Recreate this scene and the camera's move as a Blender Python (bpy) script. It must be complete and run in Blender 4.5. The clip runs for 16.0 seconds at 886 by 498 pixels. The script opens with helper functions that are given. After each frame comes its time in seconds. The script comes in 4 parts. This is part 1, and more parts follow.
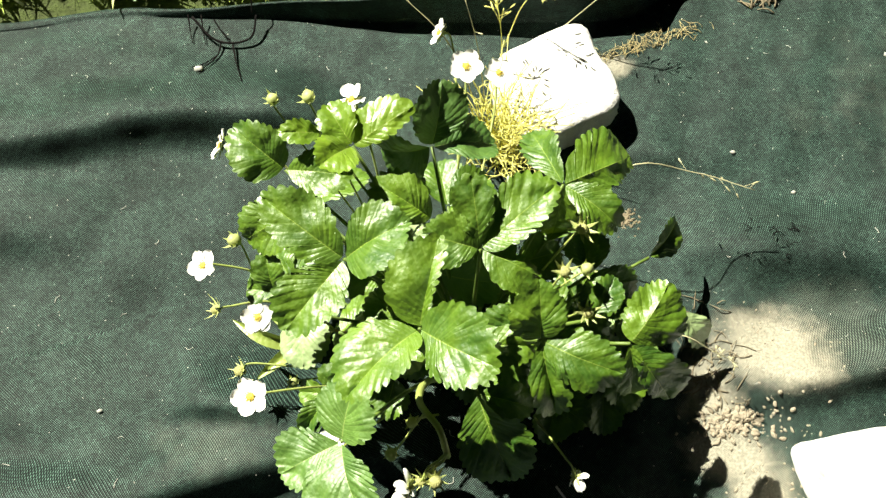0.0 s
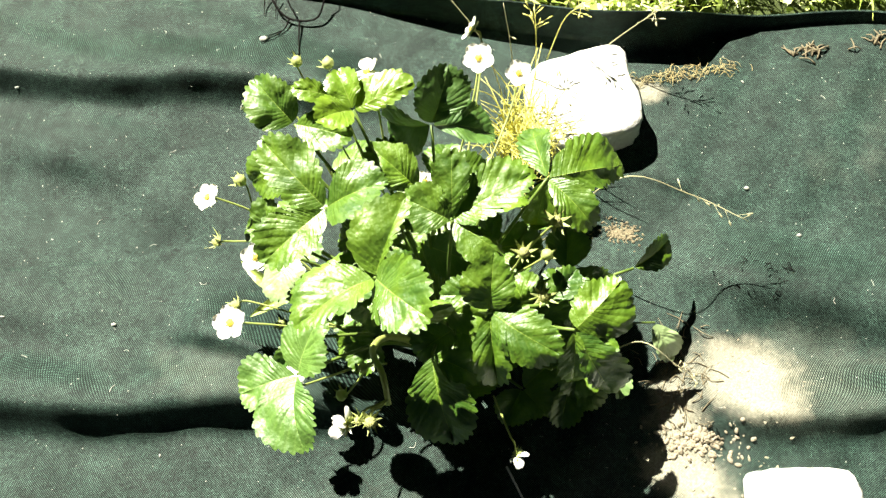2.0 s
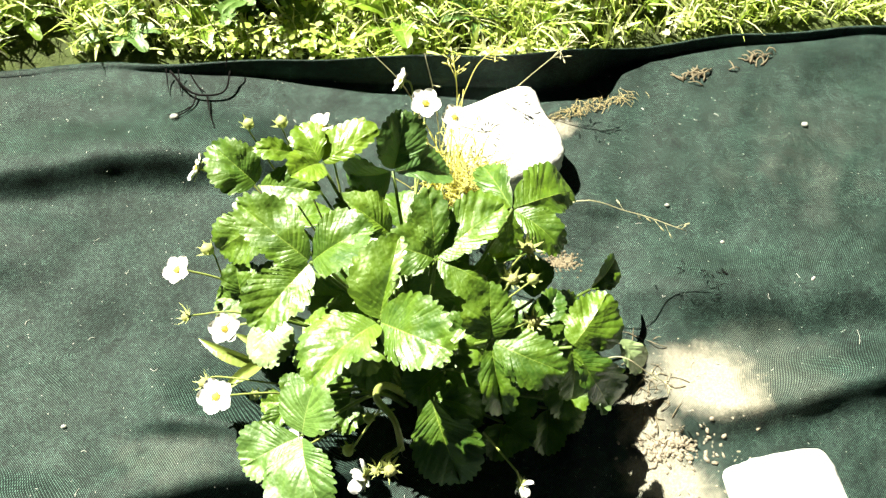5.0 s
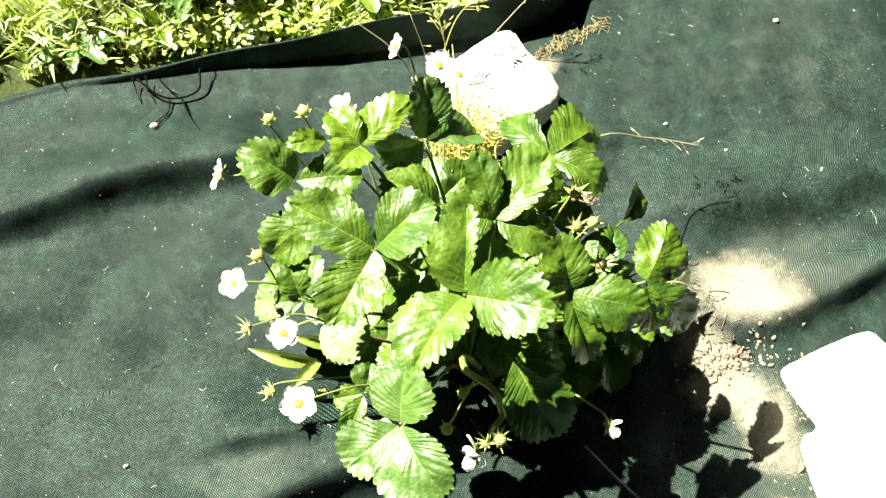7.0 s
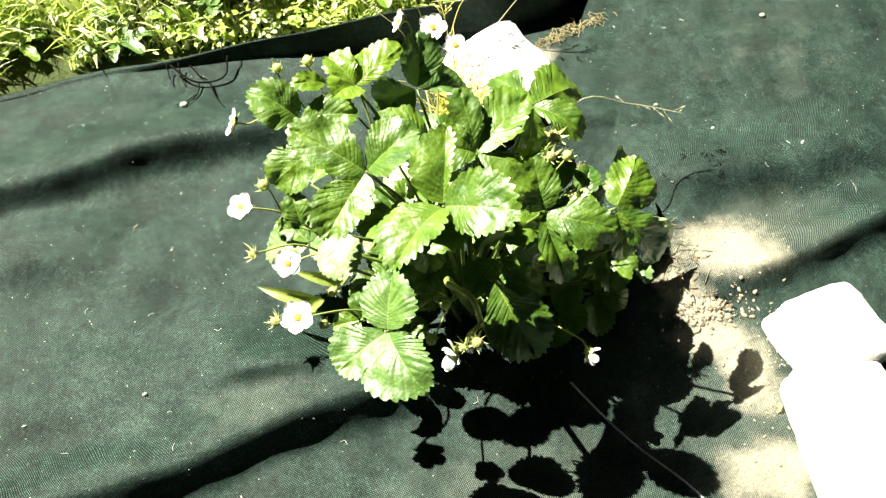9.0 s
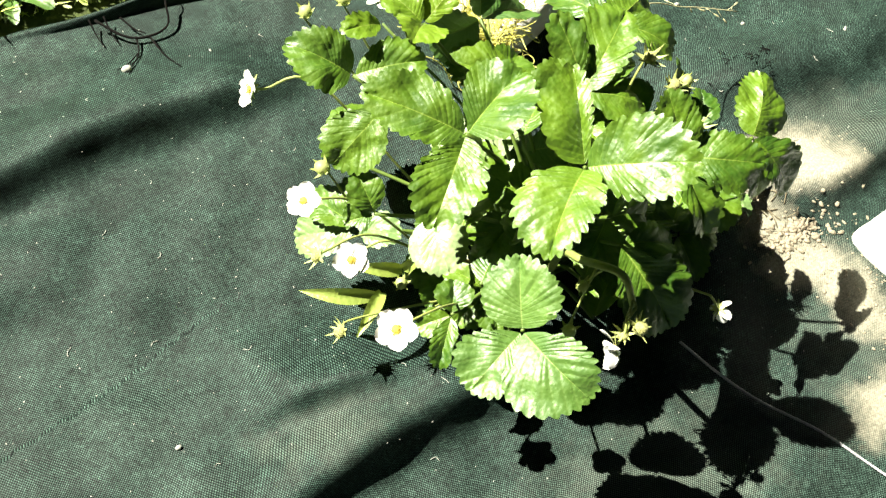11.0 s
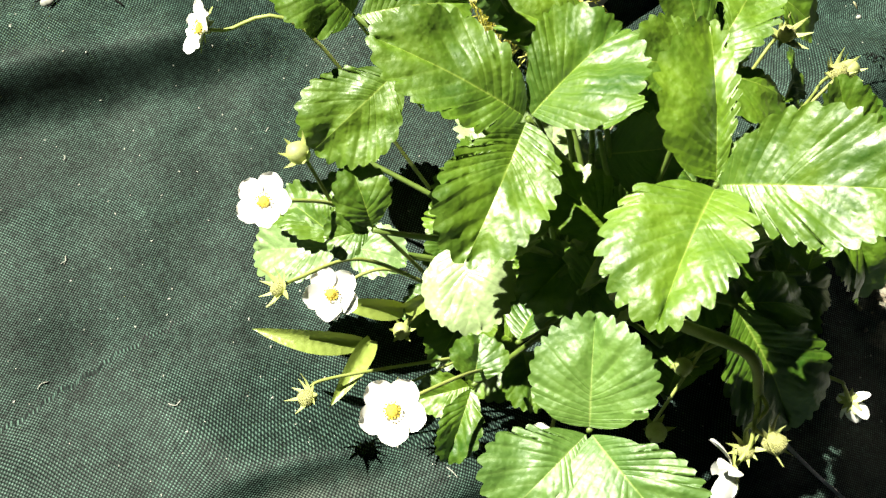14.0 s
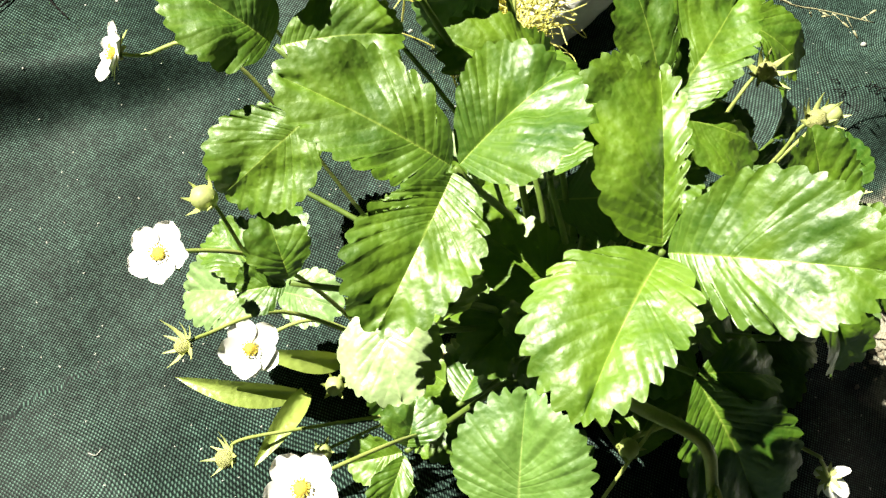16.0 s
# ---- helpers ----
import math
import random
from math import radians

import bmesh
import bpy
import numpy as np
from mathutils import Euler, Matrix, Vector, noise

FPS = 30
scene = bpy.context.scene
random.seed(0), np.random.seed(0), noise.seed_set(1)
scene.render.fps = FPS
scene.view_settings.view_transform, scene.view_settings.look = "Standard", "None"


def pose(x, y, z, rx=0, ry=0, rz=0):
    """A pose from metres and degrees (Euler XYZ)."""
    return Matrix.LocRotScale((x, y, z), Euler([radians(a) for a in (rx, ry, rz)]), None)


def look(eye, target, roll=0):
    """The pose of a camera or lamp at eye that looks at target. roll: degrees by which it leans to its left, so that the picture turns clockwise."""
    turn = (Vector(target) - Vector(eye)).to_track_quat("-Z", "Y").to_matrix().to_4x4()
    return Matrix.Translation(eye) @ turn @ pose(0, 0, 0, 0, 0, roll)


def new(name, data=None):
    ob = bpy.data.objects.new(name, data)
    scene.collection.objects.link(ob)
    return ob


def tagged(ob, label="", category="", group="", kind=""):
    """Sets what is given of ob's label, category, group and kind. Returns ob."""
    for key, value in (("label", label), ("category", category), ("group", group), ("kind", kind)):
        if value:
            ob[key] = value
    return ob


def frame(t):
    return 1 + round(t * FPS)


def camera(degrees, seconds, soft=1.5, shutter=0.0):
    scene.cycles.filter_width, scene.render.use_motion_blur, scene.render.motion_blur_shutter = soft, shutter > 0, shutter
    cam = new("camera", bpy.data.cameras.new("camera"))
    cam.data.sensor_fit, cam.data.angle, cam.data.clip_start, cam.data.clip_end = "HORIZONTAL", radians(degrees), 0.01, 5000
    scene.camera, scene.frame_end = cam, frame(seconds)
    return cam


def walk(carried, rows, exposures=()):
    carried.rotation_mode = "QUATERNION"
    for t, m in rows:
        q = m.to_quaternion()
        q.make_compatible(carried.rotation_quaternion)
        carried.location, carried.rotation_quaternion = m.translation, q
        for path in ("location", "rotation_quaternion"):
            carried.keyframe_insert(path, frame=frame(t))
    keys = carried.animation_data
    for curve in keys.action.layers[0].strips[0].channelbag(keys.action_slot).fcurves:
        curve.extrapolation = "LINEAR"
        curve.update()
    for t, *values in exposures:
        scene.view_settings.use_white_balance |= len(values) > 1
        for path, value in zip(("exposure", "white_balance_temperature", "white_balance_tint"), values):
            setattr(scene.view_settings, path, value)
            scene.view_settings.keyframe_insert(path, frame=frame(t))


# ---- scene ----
cam = camera(47.5, 16.0, soft=1.4)
PATH = [
    (0, (0.01, -0.001, 0.941), (0.044, 0.713, -0.927), 1.0),
    (0.5, (0.078, -0.017, 0.951), (-0.023, 0.725, -0.904), -3.6),
    (1, (0.135, -0.054, 0.966), (-0.071, 0.693, -0.878), -5.3),
    (1.5, (0.156, -0.09, 0.971), (-0.128, 0.65, -0.865), -8.1),
    (2, (0.13, -0.068, 0.976), (-0.074, 0.7, -0.859), -5.9),
    (2.5, (0.049, -0.027, 0.97), (0.002, 0.742, -0.876), -1.5),
    (3, (-0.01, -0.008, 0.955), (0.088, 0.705, -0.911), 3.7),
    (3.5, (-0.047, -0.007, 0.95), (0.158, 0.733, -0.897), 9.8),
    (3.7, (-0.059, -0.012, 0.947), (0.201, 0.747, -0.885), 12.2),
    (5.8, (0.027, -0.148, 0.975), (0.095, 0.833, -0.766), 5.7),
    (6, (0.019, -0.146, 0.974), (0.091, 0.833, -0.769), 5.3),
    (6.5, (-0.055, -0.105, 0.957), (0.144, 0.782, -0.824), 7.4),
    (7, (-0.125, -0.074, 0.949), (0.199, 0.747, -0.846), 8.1),
    (7.5, (-0.155, -0.067, 0.934), (0.299, 0.712, -0.851), 11.3),
    (8, (-0.15, -0.106, 0.938), (0.274, 0.772, -0.809), 7.4),
    (8.5, (-0.116, -0.186, 0.948), (0.247, 0.776, -0.767), 5.7),
    (9, (-0.107, -0.242, 0.956), (0.147, 0.755, -0.759), 1.9),
    (9.2, (-0.124, -0.24, 0.958), (0.141, 0.767, -0.75), 2.2),
    (11.3, (-0.28, -0.017, 0.776), (0.309, 0.66, -1.011), 16.9),
    (11.5, (-0.28, -0.005, 0.753), (0.319, 0.65, -1.04), 18.8),
    (12, (-0.281, 0.029, 0.693), (0.303, 0.659, -1.114), 21.9),
    (12.5, (-0.276, 0.053, 0.648), (0.29, 0.716, -1.152), 20.7),
    (13, (-0.255, 0.065, 0.624), (0.331, 0.745, -1.164), 21.0),
    (13.5, (-0.237, 0.061, 0.611), (0.354, 0.753, -1.171), 20.9),
    (14, (-0.224, 0.068, 0.598), (0.369, 0.791, -1.169), 20.1),
    (14.5, (-0.204, 0.074, 0.597), (0.389, 0.828, -1.158), 19.4),
    (15, (-0.185, 0.077, 0.595), (0.391, 0.834, -1.165), 18.6),
    (15.5, (-0.17, 0.081, 0.583), (0.402, 0.825, -1.183), 19.4),
    (16, (-0.166, 0.092, 0.573), (0.386, 0.832, -1.201), 19.3),
]
walk(cam, [(t, look(eye, target, roll)) for t, eye, target, roll in PATH],
     exposures=((0.0, 1.33), (0.7, 1.42), (1.5, 1.79), (3.5, 1.82), (9.2, 1.76), (11.5, 1.68), (12.5, 1.59), (13.5, 1.42), (16.0, 1.47)))

# ---- world and sun ----
SUN = Vector((-0.60, 0.55, 1.0)).normalized()
world = bpy.data.worlds.new("sky")
scene.world = world
world.use_nodes = True
sky = world.node_tree.nodes.new("ShaderNodeTexSky")
sky.sky_type, sky.sun_disc = "NISHITA", False
sky.air_density, sky.dust_density, sky.altitude = 0.01, 0.0, 3000.0
sky.sun_elevation = math.asin(SUN.z)
sky.sun_rotation = math.atan2(SUN.x, SUN.y)
world.node_tree.links.new(sky.outputs[0], world.node_tree.nodes["Background"].inputs[0])
world.node_tree.nodes["Background"].inputs[1].default_value = 0.05
sun_data = bpy.data.lights.new("sun", "SUN")
sun_data.energy, sun_data.angle, sun_data.color = 5.0, radians(0.5), (1.0, 0.96, 0.81)
sun = new("sun", sun_data)
sun.matrix_world = look(SUN * 5, (0, 0, 0))


# ---- materials ----
class Nodes:
    """A small helper round one node material."""

    def __init__(self, name):
        self.mat = bpy.data.materials.new(name)
        self.mat.use_nodes = True
        self.tree = self.mat.node_tree
        self.bsdf = self.tree.nodes["Principled BSDF"]
        self.out = self.tree.nodes["Material Output"]

    def add(self, kind, operation="", data_type="", blend_type="", feature=""):
        node = self.tree.nodes.new(kind)
        if operation:
            node.operation = operation
        if data_type:
            node.data_type = data_type
        if blend_type:
            node.blend_type = blend_type
        if feature:
            node.feature = feature
        return node

    def link(self, a, b):
        self.tree.links.new(a, b)

    def put(self, socket, value):
        if isinstance(value, (int, float, tuple)):
            socket.default_value = value
        else:
            self.link(value, socket)

    def math(self, op, a, b=0.0, c=0.0):
        node = self.add("ShaderNodeMath", operation=op)
        for k, v in enumerate((a, b, c)):
            self.put(node.inputs[k], v)
        return node.outputs[0]

    def noise(self, vector, scale, detail=4.0, rough=0.55):
        node = self.add("ShaderNodeTexNoise")
        if vector is not None:
            self.link(vector, node.inputs["Vector"])
        node.inputs["Scale"].default_value = scale
        node.inputs["Detail"].default_value = detail
        node.inputs["Roughness"].default_value = rough
        return node.outputs["Fac"]

    def ramp(self, fac, *stops):
        node = self.add("ShaderNodeValToRGB")
        el = node.color_ramp.elements
        while len(el) < len(stops):
            el.new(0.5)
        for e, (p, c) in zip(el, stops):
            e.position = p
            e.color = (*c, 1) if isinstance(c, tuple) else (c, c, c, 1)
        self.link(fac, node.inputs[0])
        return node.outputs[0]

    def mix(self, fac, a, b, mode="MIX"):
        node = self.add("ShaderNodeMix", data_type="RGBA", blend_type=mode)
        for socket, v in ((node.inputs[0], fac), (node.inputs[6], a), (node.inputs[7], b)):
            self.put(socket, (*v, 1) if isinstance(v, tuple) and len(v) == 3 else v)
        return node.outputs[2]

    def bump(self, height, strength, distance):
        node = self.add("ShaderNodeBump")
        node.inputs["Strength"].default_value = strength
        node.inputs["Distance"].default_value = distance
        self.link(height, node.inputs["Height"])
        self.link(node.outputs[0], self.bsdf.inputs["Normal"])

    def coords(self):
        return self.add("ShaderNodeTexCoord").outputs["Object"]

    def set(self, **values):
        for key, v in values.items():
            socket = self.bsdf.inputs[key.replace("_", " ")]
            self.put(socket, (*v, 1) if isinstance(v, tuple) and len(v) == 3 else v)
        return self.mat


def leaf_material(name, dark, light, vein, gloss, through_leaf):
    """Leaf skin: pale veins from the mesh's own coordinates, uneven green, light passing through."""
    n = Nodes(name)
    uv = n.add("ShaderNodeUVMap").outputs[0]
    sep = n.add("ShaderNodeSeparateXYZ")
    n.link(uv, sep.inputs[0])
    across, phase = sep.outputs[0], sep.outputs[1]
    near = n.math("ABSOLUTE", n.math("SUBTRACT", n.math("FRACT", n.math("ADD", phase, 0.5)), 0.5))
    lateral = n.math("SMOOTH_MIN", n.math("MULTIPLY", near, 4.5), 1.0, 0.4)
    rib = n.math("MINIMUM", n.math("MULTIPLY", across, 30.0), 1.0)
    obj = n.coords()
    info = n.add("ShaderNodeObjectInfo").outputs["Random"]
    big = n.noise(obj, 45.0, 3.0)
    fine = n.noise(obj, 420.0, 4.0, 0.65)
    tone = n.math("ADD", n.math("MULTIPLY", big, 0.7), n.math("MULTIPLY", fine, 0.3))
    tone = n.math("ADD", tone, n.math("MULTIPLY", n.math("SUBTRACT", info, 0.5), 0.25))
    base = n.ramp(tone, (0.25, dark), (0.75, light))
    base = n.mix(n.math("MULTIPLY", n.math("SUBTRACT", 1.0, lateral), 0.07), base, vein)
    base = n.mix(n.math("MULTIPLY", n.math("SUBTRACT", 1.0, rib), 0.6), base, vein)
    cells = n.add("ShaderNodeTexVoronoi", feature="SMOOTH_F1")
    n.link(obj, cells.inputs["Vector"])
    cells.inputs["Scale"].default_value = 330.0
    blister = n.noise(obj, 150.0, 2.0)
    quilt = n.math("ADD", n.math("MULTIPLY", cells.outputs["Distance"], -0.8), n.math("MULTIPLY", lateral, 0.22))
    n.bump(n.math("ADD", n.math("ADD", n.math("MULTIPLY", fine, 0.4), n.math("MULTIPLY", blister, 1.0)), quilt), 0.6, 0.0009)
    n.set(Base_Color=base, Roughness=n.ramp(fine, (0.3, gloss), (0.8, gloss + 0.16)))
    n.bsdf.inputs["Specular IOR Level"].default_value = 0.95
    n.bsdf.inputs["IOR"].default_value = 1.58
    glow = n.add("ShaderNodeBsdfTranslucent")
    n.link(n.mix(1.0, base, (1.0, 0.95, 0.25), "MULTIPLY"), glow.inputs[0])
    blend = n.add("ShaderNodeMixShader")
    blend.inputs[0].default_value = through_leaf
    n.link(n.bsdf.outputs[0], blend.inputs[1])
    n.link(glow.outputs[0], blend.inputs[2])
    n.link(blend.outputs[0], n.out.inputs[0])
    return n.mat


LEAF = leaf_material("strawberry_leaf", (0.026, 0.095, 0.002), (0.140, 0.250, 0.006), (0.34, 0.46, 0.07), 0.43, 0.05)
LEAF_OLD = leaf_material("older_leaf", (0.040, 0.118, 0.012), (0.115, 0.225, 0.028), (0.34, 0.44, 0.12), 0.47, 0.03)
LEAF_YOUNG = leaf_material("young_leaf", (0.11, 0.215, 0.010), (0.22, 0.345, 0.018), (0.38, 0.45, 0.12), 0.34, 0.14)
LEAF_DULL = leaf_material("dull_lower_leaf", (0.13, 0.24, 0.06), (0.24, 0.36, 0.13), (0.40, 0.48, 0.20), 0.40, 0.05)
# pale green, lifted further to hold sun glare in the base colour
LEAF_PALE_GLARE = leaf_material("pale_glare_leaf", (0.25, 0.36, 0.14), (0.39, 0.50, 0.24), (0.48, 0.56, 0.26), 0.36, 0.06)


def speckled(name, dark, light, scale, rough=0.6, bump=0.0, distance=0.001, fine_scale=None, spec=0.5):
    n = Nodes(name)
    obj = n.coords()
    a = n.noise(obj, scale, 4.0)
    b = n.noise(obj, fine_scale or scale * 9, 5.0, 0.65)
    tone = n.math("ADD", n.math("MULTIPLY", a, 0.6), n.math("MULTIPLY", b, 0.4))
    n.set(Base_Color=n.ramp(tone, (0.3, dark), (0.7, light)), Roughness=rough)
    n.bsdf.inputs["Specular IOR Level"].default_value = spec
    if bump:
        n.bump(b, bump, distance)
    return n.mat


YELLOW_PETAL = speckled("yellow_petal", (0.80, 0.46, 0.01), (0.92, 0.64, 0.03), 120, 0.6)
STEM = speckled("green_stem", (0.24, 0.31, 0.06), (0.42, 0.47, 0.15), 90, 0.45, 0.3, 0.0006)
# stem green darkened, so the crown's inner shade is in the stalk colour
SHADED_STALK = speckled("shaded_stalk_green", (0.08, 0.14, 0.02), (0.18, 0.26, 0.05), 90, 0.45, 0.3, 0.0006)
RED_STEM = speckled("reddish_stem", (0.18, 0.12, 0.04), (0.34, 0.26, 0.09), 90, 0.5, 0.3, 0.0006)
PETAL = speckled("white_petal", (0.86, 0.86, 0.81), (0.93, 0.93, 0.90), 160, 0.6, 0.15, 0.0004)
ANTHER = speckled("yellow_stamens", (0.62, 0.46, 0.04), (0.85, 0.70, 0.12), 500, 0.7, 0.6, 0.001)
SEPAL = speckled("sepal_green", (0.32, 0.39, 0.10), (0.56, 0.60, 0.24), 200, 0.5, 0.3, 0.0005)
BERRY = speckled("unripe_fruit", (0.34, 0.36, 0.10), (0.62, 0.60, 0.26), 600, 0.5, 0.8, 0.001)
STONE = speckled("white_limestone", (0.62, 0.62, 0.58), (0.86, 0.86, 0.82), 14, 0.85, 0.7, 0.003, 160)
STRAW = speckled("dry_straw", (0.30, 0.24, 0.10), (0.62, 0.52, 0.26), 120, 0.7)
DRY = speckled("yellowed_grass", (0.72, 0.68, 0.10), (0.90, 0.86, 0.34), 90, 0.65)
SEED = speckled("grass_seed_head", (0.36, 0.34, 0.18), (0.62, 0.58, 0.36), 200, 0.7)
# near-black for twig bits and for the strands that draw a shadow
TWIG_SHADOW = speckled("dark_twig_and_shadow", (0.003, 0.003, 0.003), (0.010, 0.008, 0.007), 120, 0.95, 0.6, 0.001, spec=0.15)
SOIL = speckled("crumbly_soil", (0.26, 0.22, 0.15), (0.55, 0.48, 0.36), 150, 0.95, 0.8, 0.002)
HUSK = speckled("dry_brown_husks", (0.11, 0.09, 0.055), (0.32, 0.27, 0.17), 200, 0.9, 0.6, 0.001)
SPECK = speckled("pale_debris", (0.24, 0.25, 0.21), (0.60, 0.60, 0.54), 300, 0.8)
CORD = speckled("grey_cord", (0.36, 0.36, 0.38), (0.60, 0.60, 0.62), 500, 0.8, 0.6, 0.0008)
YELLOW = speckled("yellow_petal", (0.62, 0.50, 0.02), (0.80, 0.70, 0.06), 120, 0.6)


def grass_material():
    n = Nodes("meadow_grass")
    r = n.add("ShaderNodeNewGeometry").outputs["Random Per Island"]
    base = n.ramp(r, (0.0, (0.28, 0.40, 0.06)), (0.30, (0.52, 0.66, 0.11)), (0.55, (0.68, 0.80, 0.22)), (0.78, (0.78, 0.82, 0.40)), (1.0, (0.86, 0.86, 0.60)))
    n.set(Base_Color=base, Roughness=0.75)
    glow = n.add("ShaderNodeBsdfTranslucent")
    n.link(base, glow.inputs[0])
    blend = n.add("ShaderNodeMixShader")
    blend.inputs[0].default_value = 0.3
    n.link(n.bsdf.outputs[0], blend.inputs[1])
    n.link(glow.outputs[0], blend.inputs[2])
    n.link(blend.outputs[0], n.out.inputs[0])
    return n.mat


GRASS = grass_material()


def fabric_material():
    """Black-green woven ground cover: crossing tapes, dust, and sand washed onto it."""
    n = Nodes("woven_ground_cover")
    obj = n.coords()
    sep = n.add("ShaderNodeSeparateXYZ")
    n.link(obj, sep.inputs[0])
    x, y = sep.outputs[0], n.math("ADD", sep.outputs[1], sep.outputs[2])
    warp = n.noise(obj, 9.0, 2.0)
    step = 2 * math.pi / 0.0023
    wob = n.math("MULTIPLY", warp, 0.010)
    sx = n.math("SINE", n.math("MULTIPLY", n.math("ADD", n.math("ADD", x, n.math("MULTIPLY", y, 0.10)), wob), step))
    sy = n.math("SINE", n.math("MULTIPLY", n.math("ADD", n.math("SUBTRACT", y, n.math("MULTIPLY", x, 0.08)), wob), step))
    weave = n.math("ADD", n.math("MULTIPLY", n.math("MULTIPLY", sx, sy), 0.5), 0.5)
    cloud = n.noise(obj, 7.0, 5.0, 0.6)
    patch = n.noise(obj, 28.0, 5.0, 0.65)
    grain = n.noise(obj, 900.0, 3.0, 0.7)
    thread = n.ramp(weave, (0.48, (0.006, 0.013, 0.011)), (0.95, (0.130, 0.236, 0.186)))
    dust = n.ramp(n.math("ADD", n.math("MULTIPLY", cloud, 0.6), n.math("MULTIPLY", patch, 0.4)), (0.46, 0.0), (0.70, 0.75))
    base = n.mix(n.math("MULTIPLY", dust, n.ramp(grain, (0.35, 0.1), (0.7, 1.0))), thread, n.ramp(weave, (0.48, (0.015, 0.026, 0.022)), (0.95, (0.208, 0.296, 0.240))))
    base = n.mix(1.0, base, n.ramp(n.noise(obj, 13.0, 4.0, 0.6), (0.31, 0.52), (0.62, 0.92)), "MULTIPLY")
    base = n.mix(1.0, base, n.ramp(n.noise(obj, 330.0, 3.0, 0.85), (0.36, 0.45), (0.68, 1.45)), "MULTIPLY")
    base = n.mix(1.0, base, n.ramp(n.noise(obj, 70.0, 5.0, 0.75), (0.34, 0.55), (0.66, 1.25)), "MULTIPLY")
    powder = 0.0
    for px, py, rx, ry, top in ((0.06, 0.03, 0.17, 0.07, 1.2), (0.30, 0.07, 0.09, 0.12, 1.2), (0.40, 0.27, 0.09, 0.06, 1.2), (-0.18, 0.20, 0.09, 0.045, 0.95), (0.50, 0.52, 0.50, 0.30, 0.42)):
        dx = n.math("DIVIDE", n.math("SUBTRACT", x, px), rx)
        dy = n.math("DIVIDE", n.math("SUBTRACT", y, py), ry)
        d = n.math("SQRT", n.math("ADD", n.math("MULTIPLY", dx, dx), n.math("MULTIPLY", dy, dy)))
        powder = n.math("MAXIMUM", powder, n.math("SUBTRACT", top, d))
    powder = n.math("ADD", powder, n.math("MULTIPLY", n.math("MULTIPLY", n.math("SUBTRACT", patch, 0.5), 2.2), n.math("MINIMUM", n.math("MULTIPLY", powder, 3.0), 1.0)))
    powder = n.math("MULTIPLY", n.ramp(powder, (0.15, 0.0), (1.1, 0.75)), n.ramp(weave, (0.38, 0.05), (0.9, 1.0)))
    base = n.mix(powder, base, n.ramp(grain, (0.3, (0.085, 0.11, 0.088)), (0.7, (0.29, 0.335, 0.27))))
    sand = 0.0
    for px, py, rx, ry in ((0.335, 0.257, 0.066, 0.036), (0.275, 0.205, 0.030, 0.050), (0.285, 0.150, 0.045, 0.030), (0.310, 0.105, 0.035, 0.045), (0.29, 0.00, 0.06, 0.040), (0.205, 0.565, 0.035, 0.018)):
        dx = n.math("DIVIDE", n.math("SUBTRACT", x, px), rx)
        dy = n.math("DIVIDE", n.math("SUBTRACT", y, py), ry)
        d = n.math("SQRT", n.math("ADD", n.math("MULTIPLY", dx, dx), n.math("MULTIPLY", dy, dy)))
        sand = n.math("MAXIMUM", sand, n.math("SUBTRACT", 1.35, d))
    sand = n.math("ADD", sand, n.math("MULTIPLY", n.math("MULTIPLY", n.math("SUBTRACT", patch, 0.5), 1.6), n.math("MINIMUM", n.math("MULTIPLY", sand, 3.0), 1.0)))
    sand = n.ramp(n.math("ADD", sand, n.math("MULTIPLY", n.math("SUBTRACT", weave, 0.5), 0.35)), (0.25, 0.0), (0.85, 1.0))
    grit = n.ramp(n.noise(obj, 420.0, 4.0, 0.7), (0.3, (0.17, 0.16, 0.12)), (0.7, (0.42, 0.40, 0.31)))
    base = n.mix(sand, base, grit)
    n.bump(n.math("ADD", weave, n.math("MULTIPLY", grain, 0.3)), 0.5, 0.0007)
    n.bsdf.inputs["Specular IOR Level"].default_value = 0.18
    return n.set(Base_Color=base, Roughness=0.55)


FABRIC = fabric_material()


def ground_material():
    n = Nodes("meadow_soil")
    obj = n.coords()
    a, b = n.noise(obj, 6.0, 6.0), n.noise(obj, 90.0, 5.0, 0.7)
    tone = n.math("ADD", n.math("MULTIPLY", a, 0.5), n.math("MULTIPLY", b, 0.5))
    n.bump(b, 0.8, 0.01)
    return n.set(Base_Color=n.ramp(tone, (0.3, (0.03, 0.035, 0.012)), (0.6, (0.07, 0.10, 0.02)), (0.8, (0.14, 0.16, 0.05))), Roughness=0.95)


GROUND = ground_material()


# ---- building helpers ----
def mesh_of(name, verts, faces, material, smooth=True, uvs=None):
    me = bpy.data.meshes.new(name)
    me.from_pydata([tuple(v) for v in verts], [], faces)
    me.materials.append(material)
    if smooth:
        me.polygons.foreach_set("use_smooth", [True] * len(me.polygons))
    if uvs is not None:
        layer = me.uv_layers.new(name="UVMap")
        idx = np.empty(len(me.loops), dtype=np.int32)
        me.loops.foreach_get("vertex_index", idx)
        layer.data.foreach_set("uv", np.asarray(uvs, dtype=np.float32)[idx].ravel())
    me.update()
    return me


def part(name, me, parent=None, label=""):
    """Link a mesh as one object under its thing or part; places are in the thing's own metres."""
    ob = new(name, me)
    ob.parent = parent
    return tagged(ob, label)


def thing(name, at, label, category, group="", kind=""):
    ob = new(name)
    ob.empty_display_size = 0.02
    ob.location = at
    return tagged(ob, label, category, group, kind)


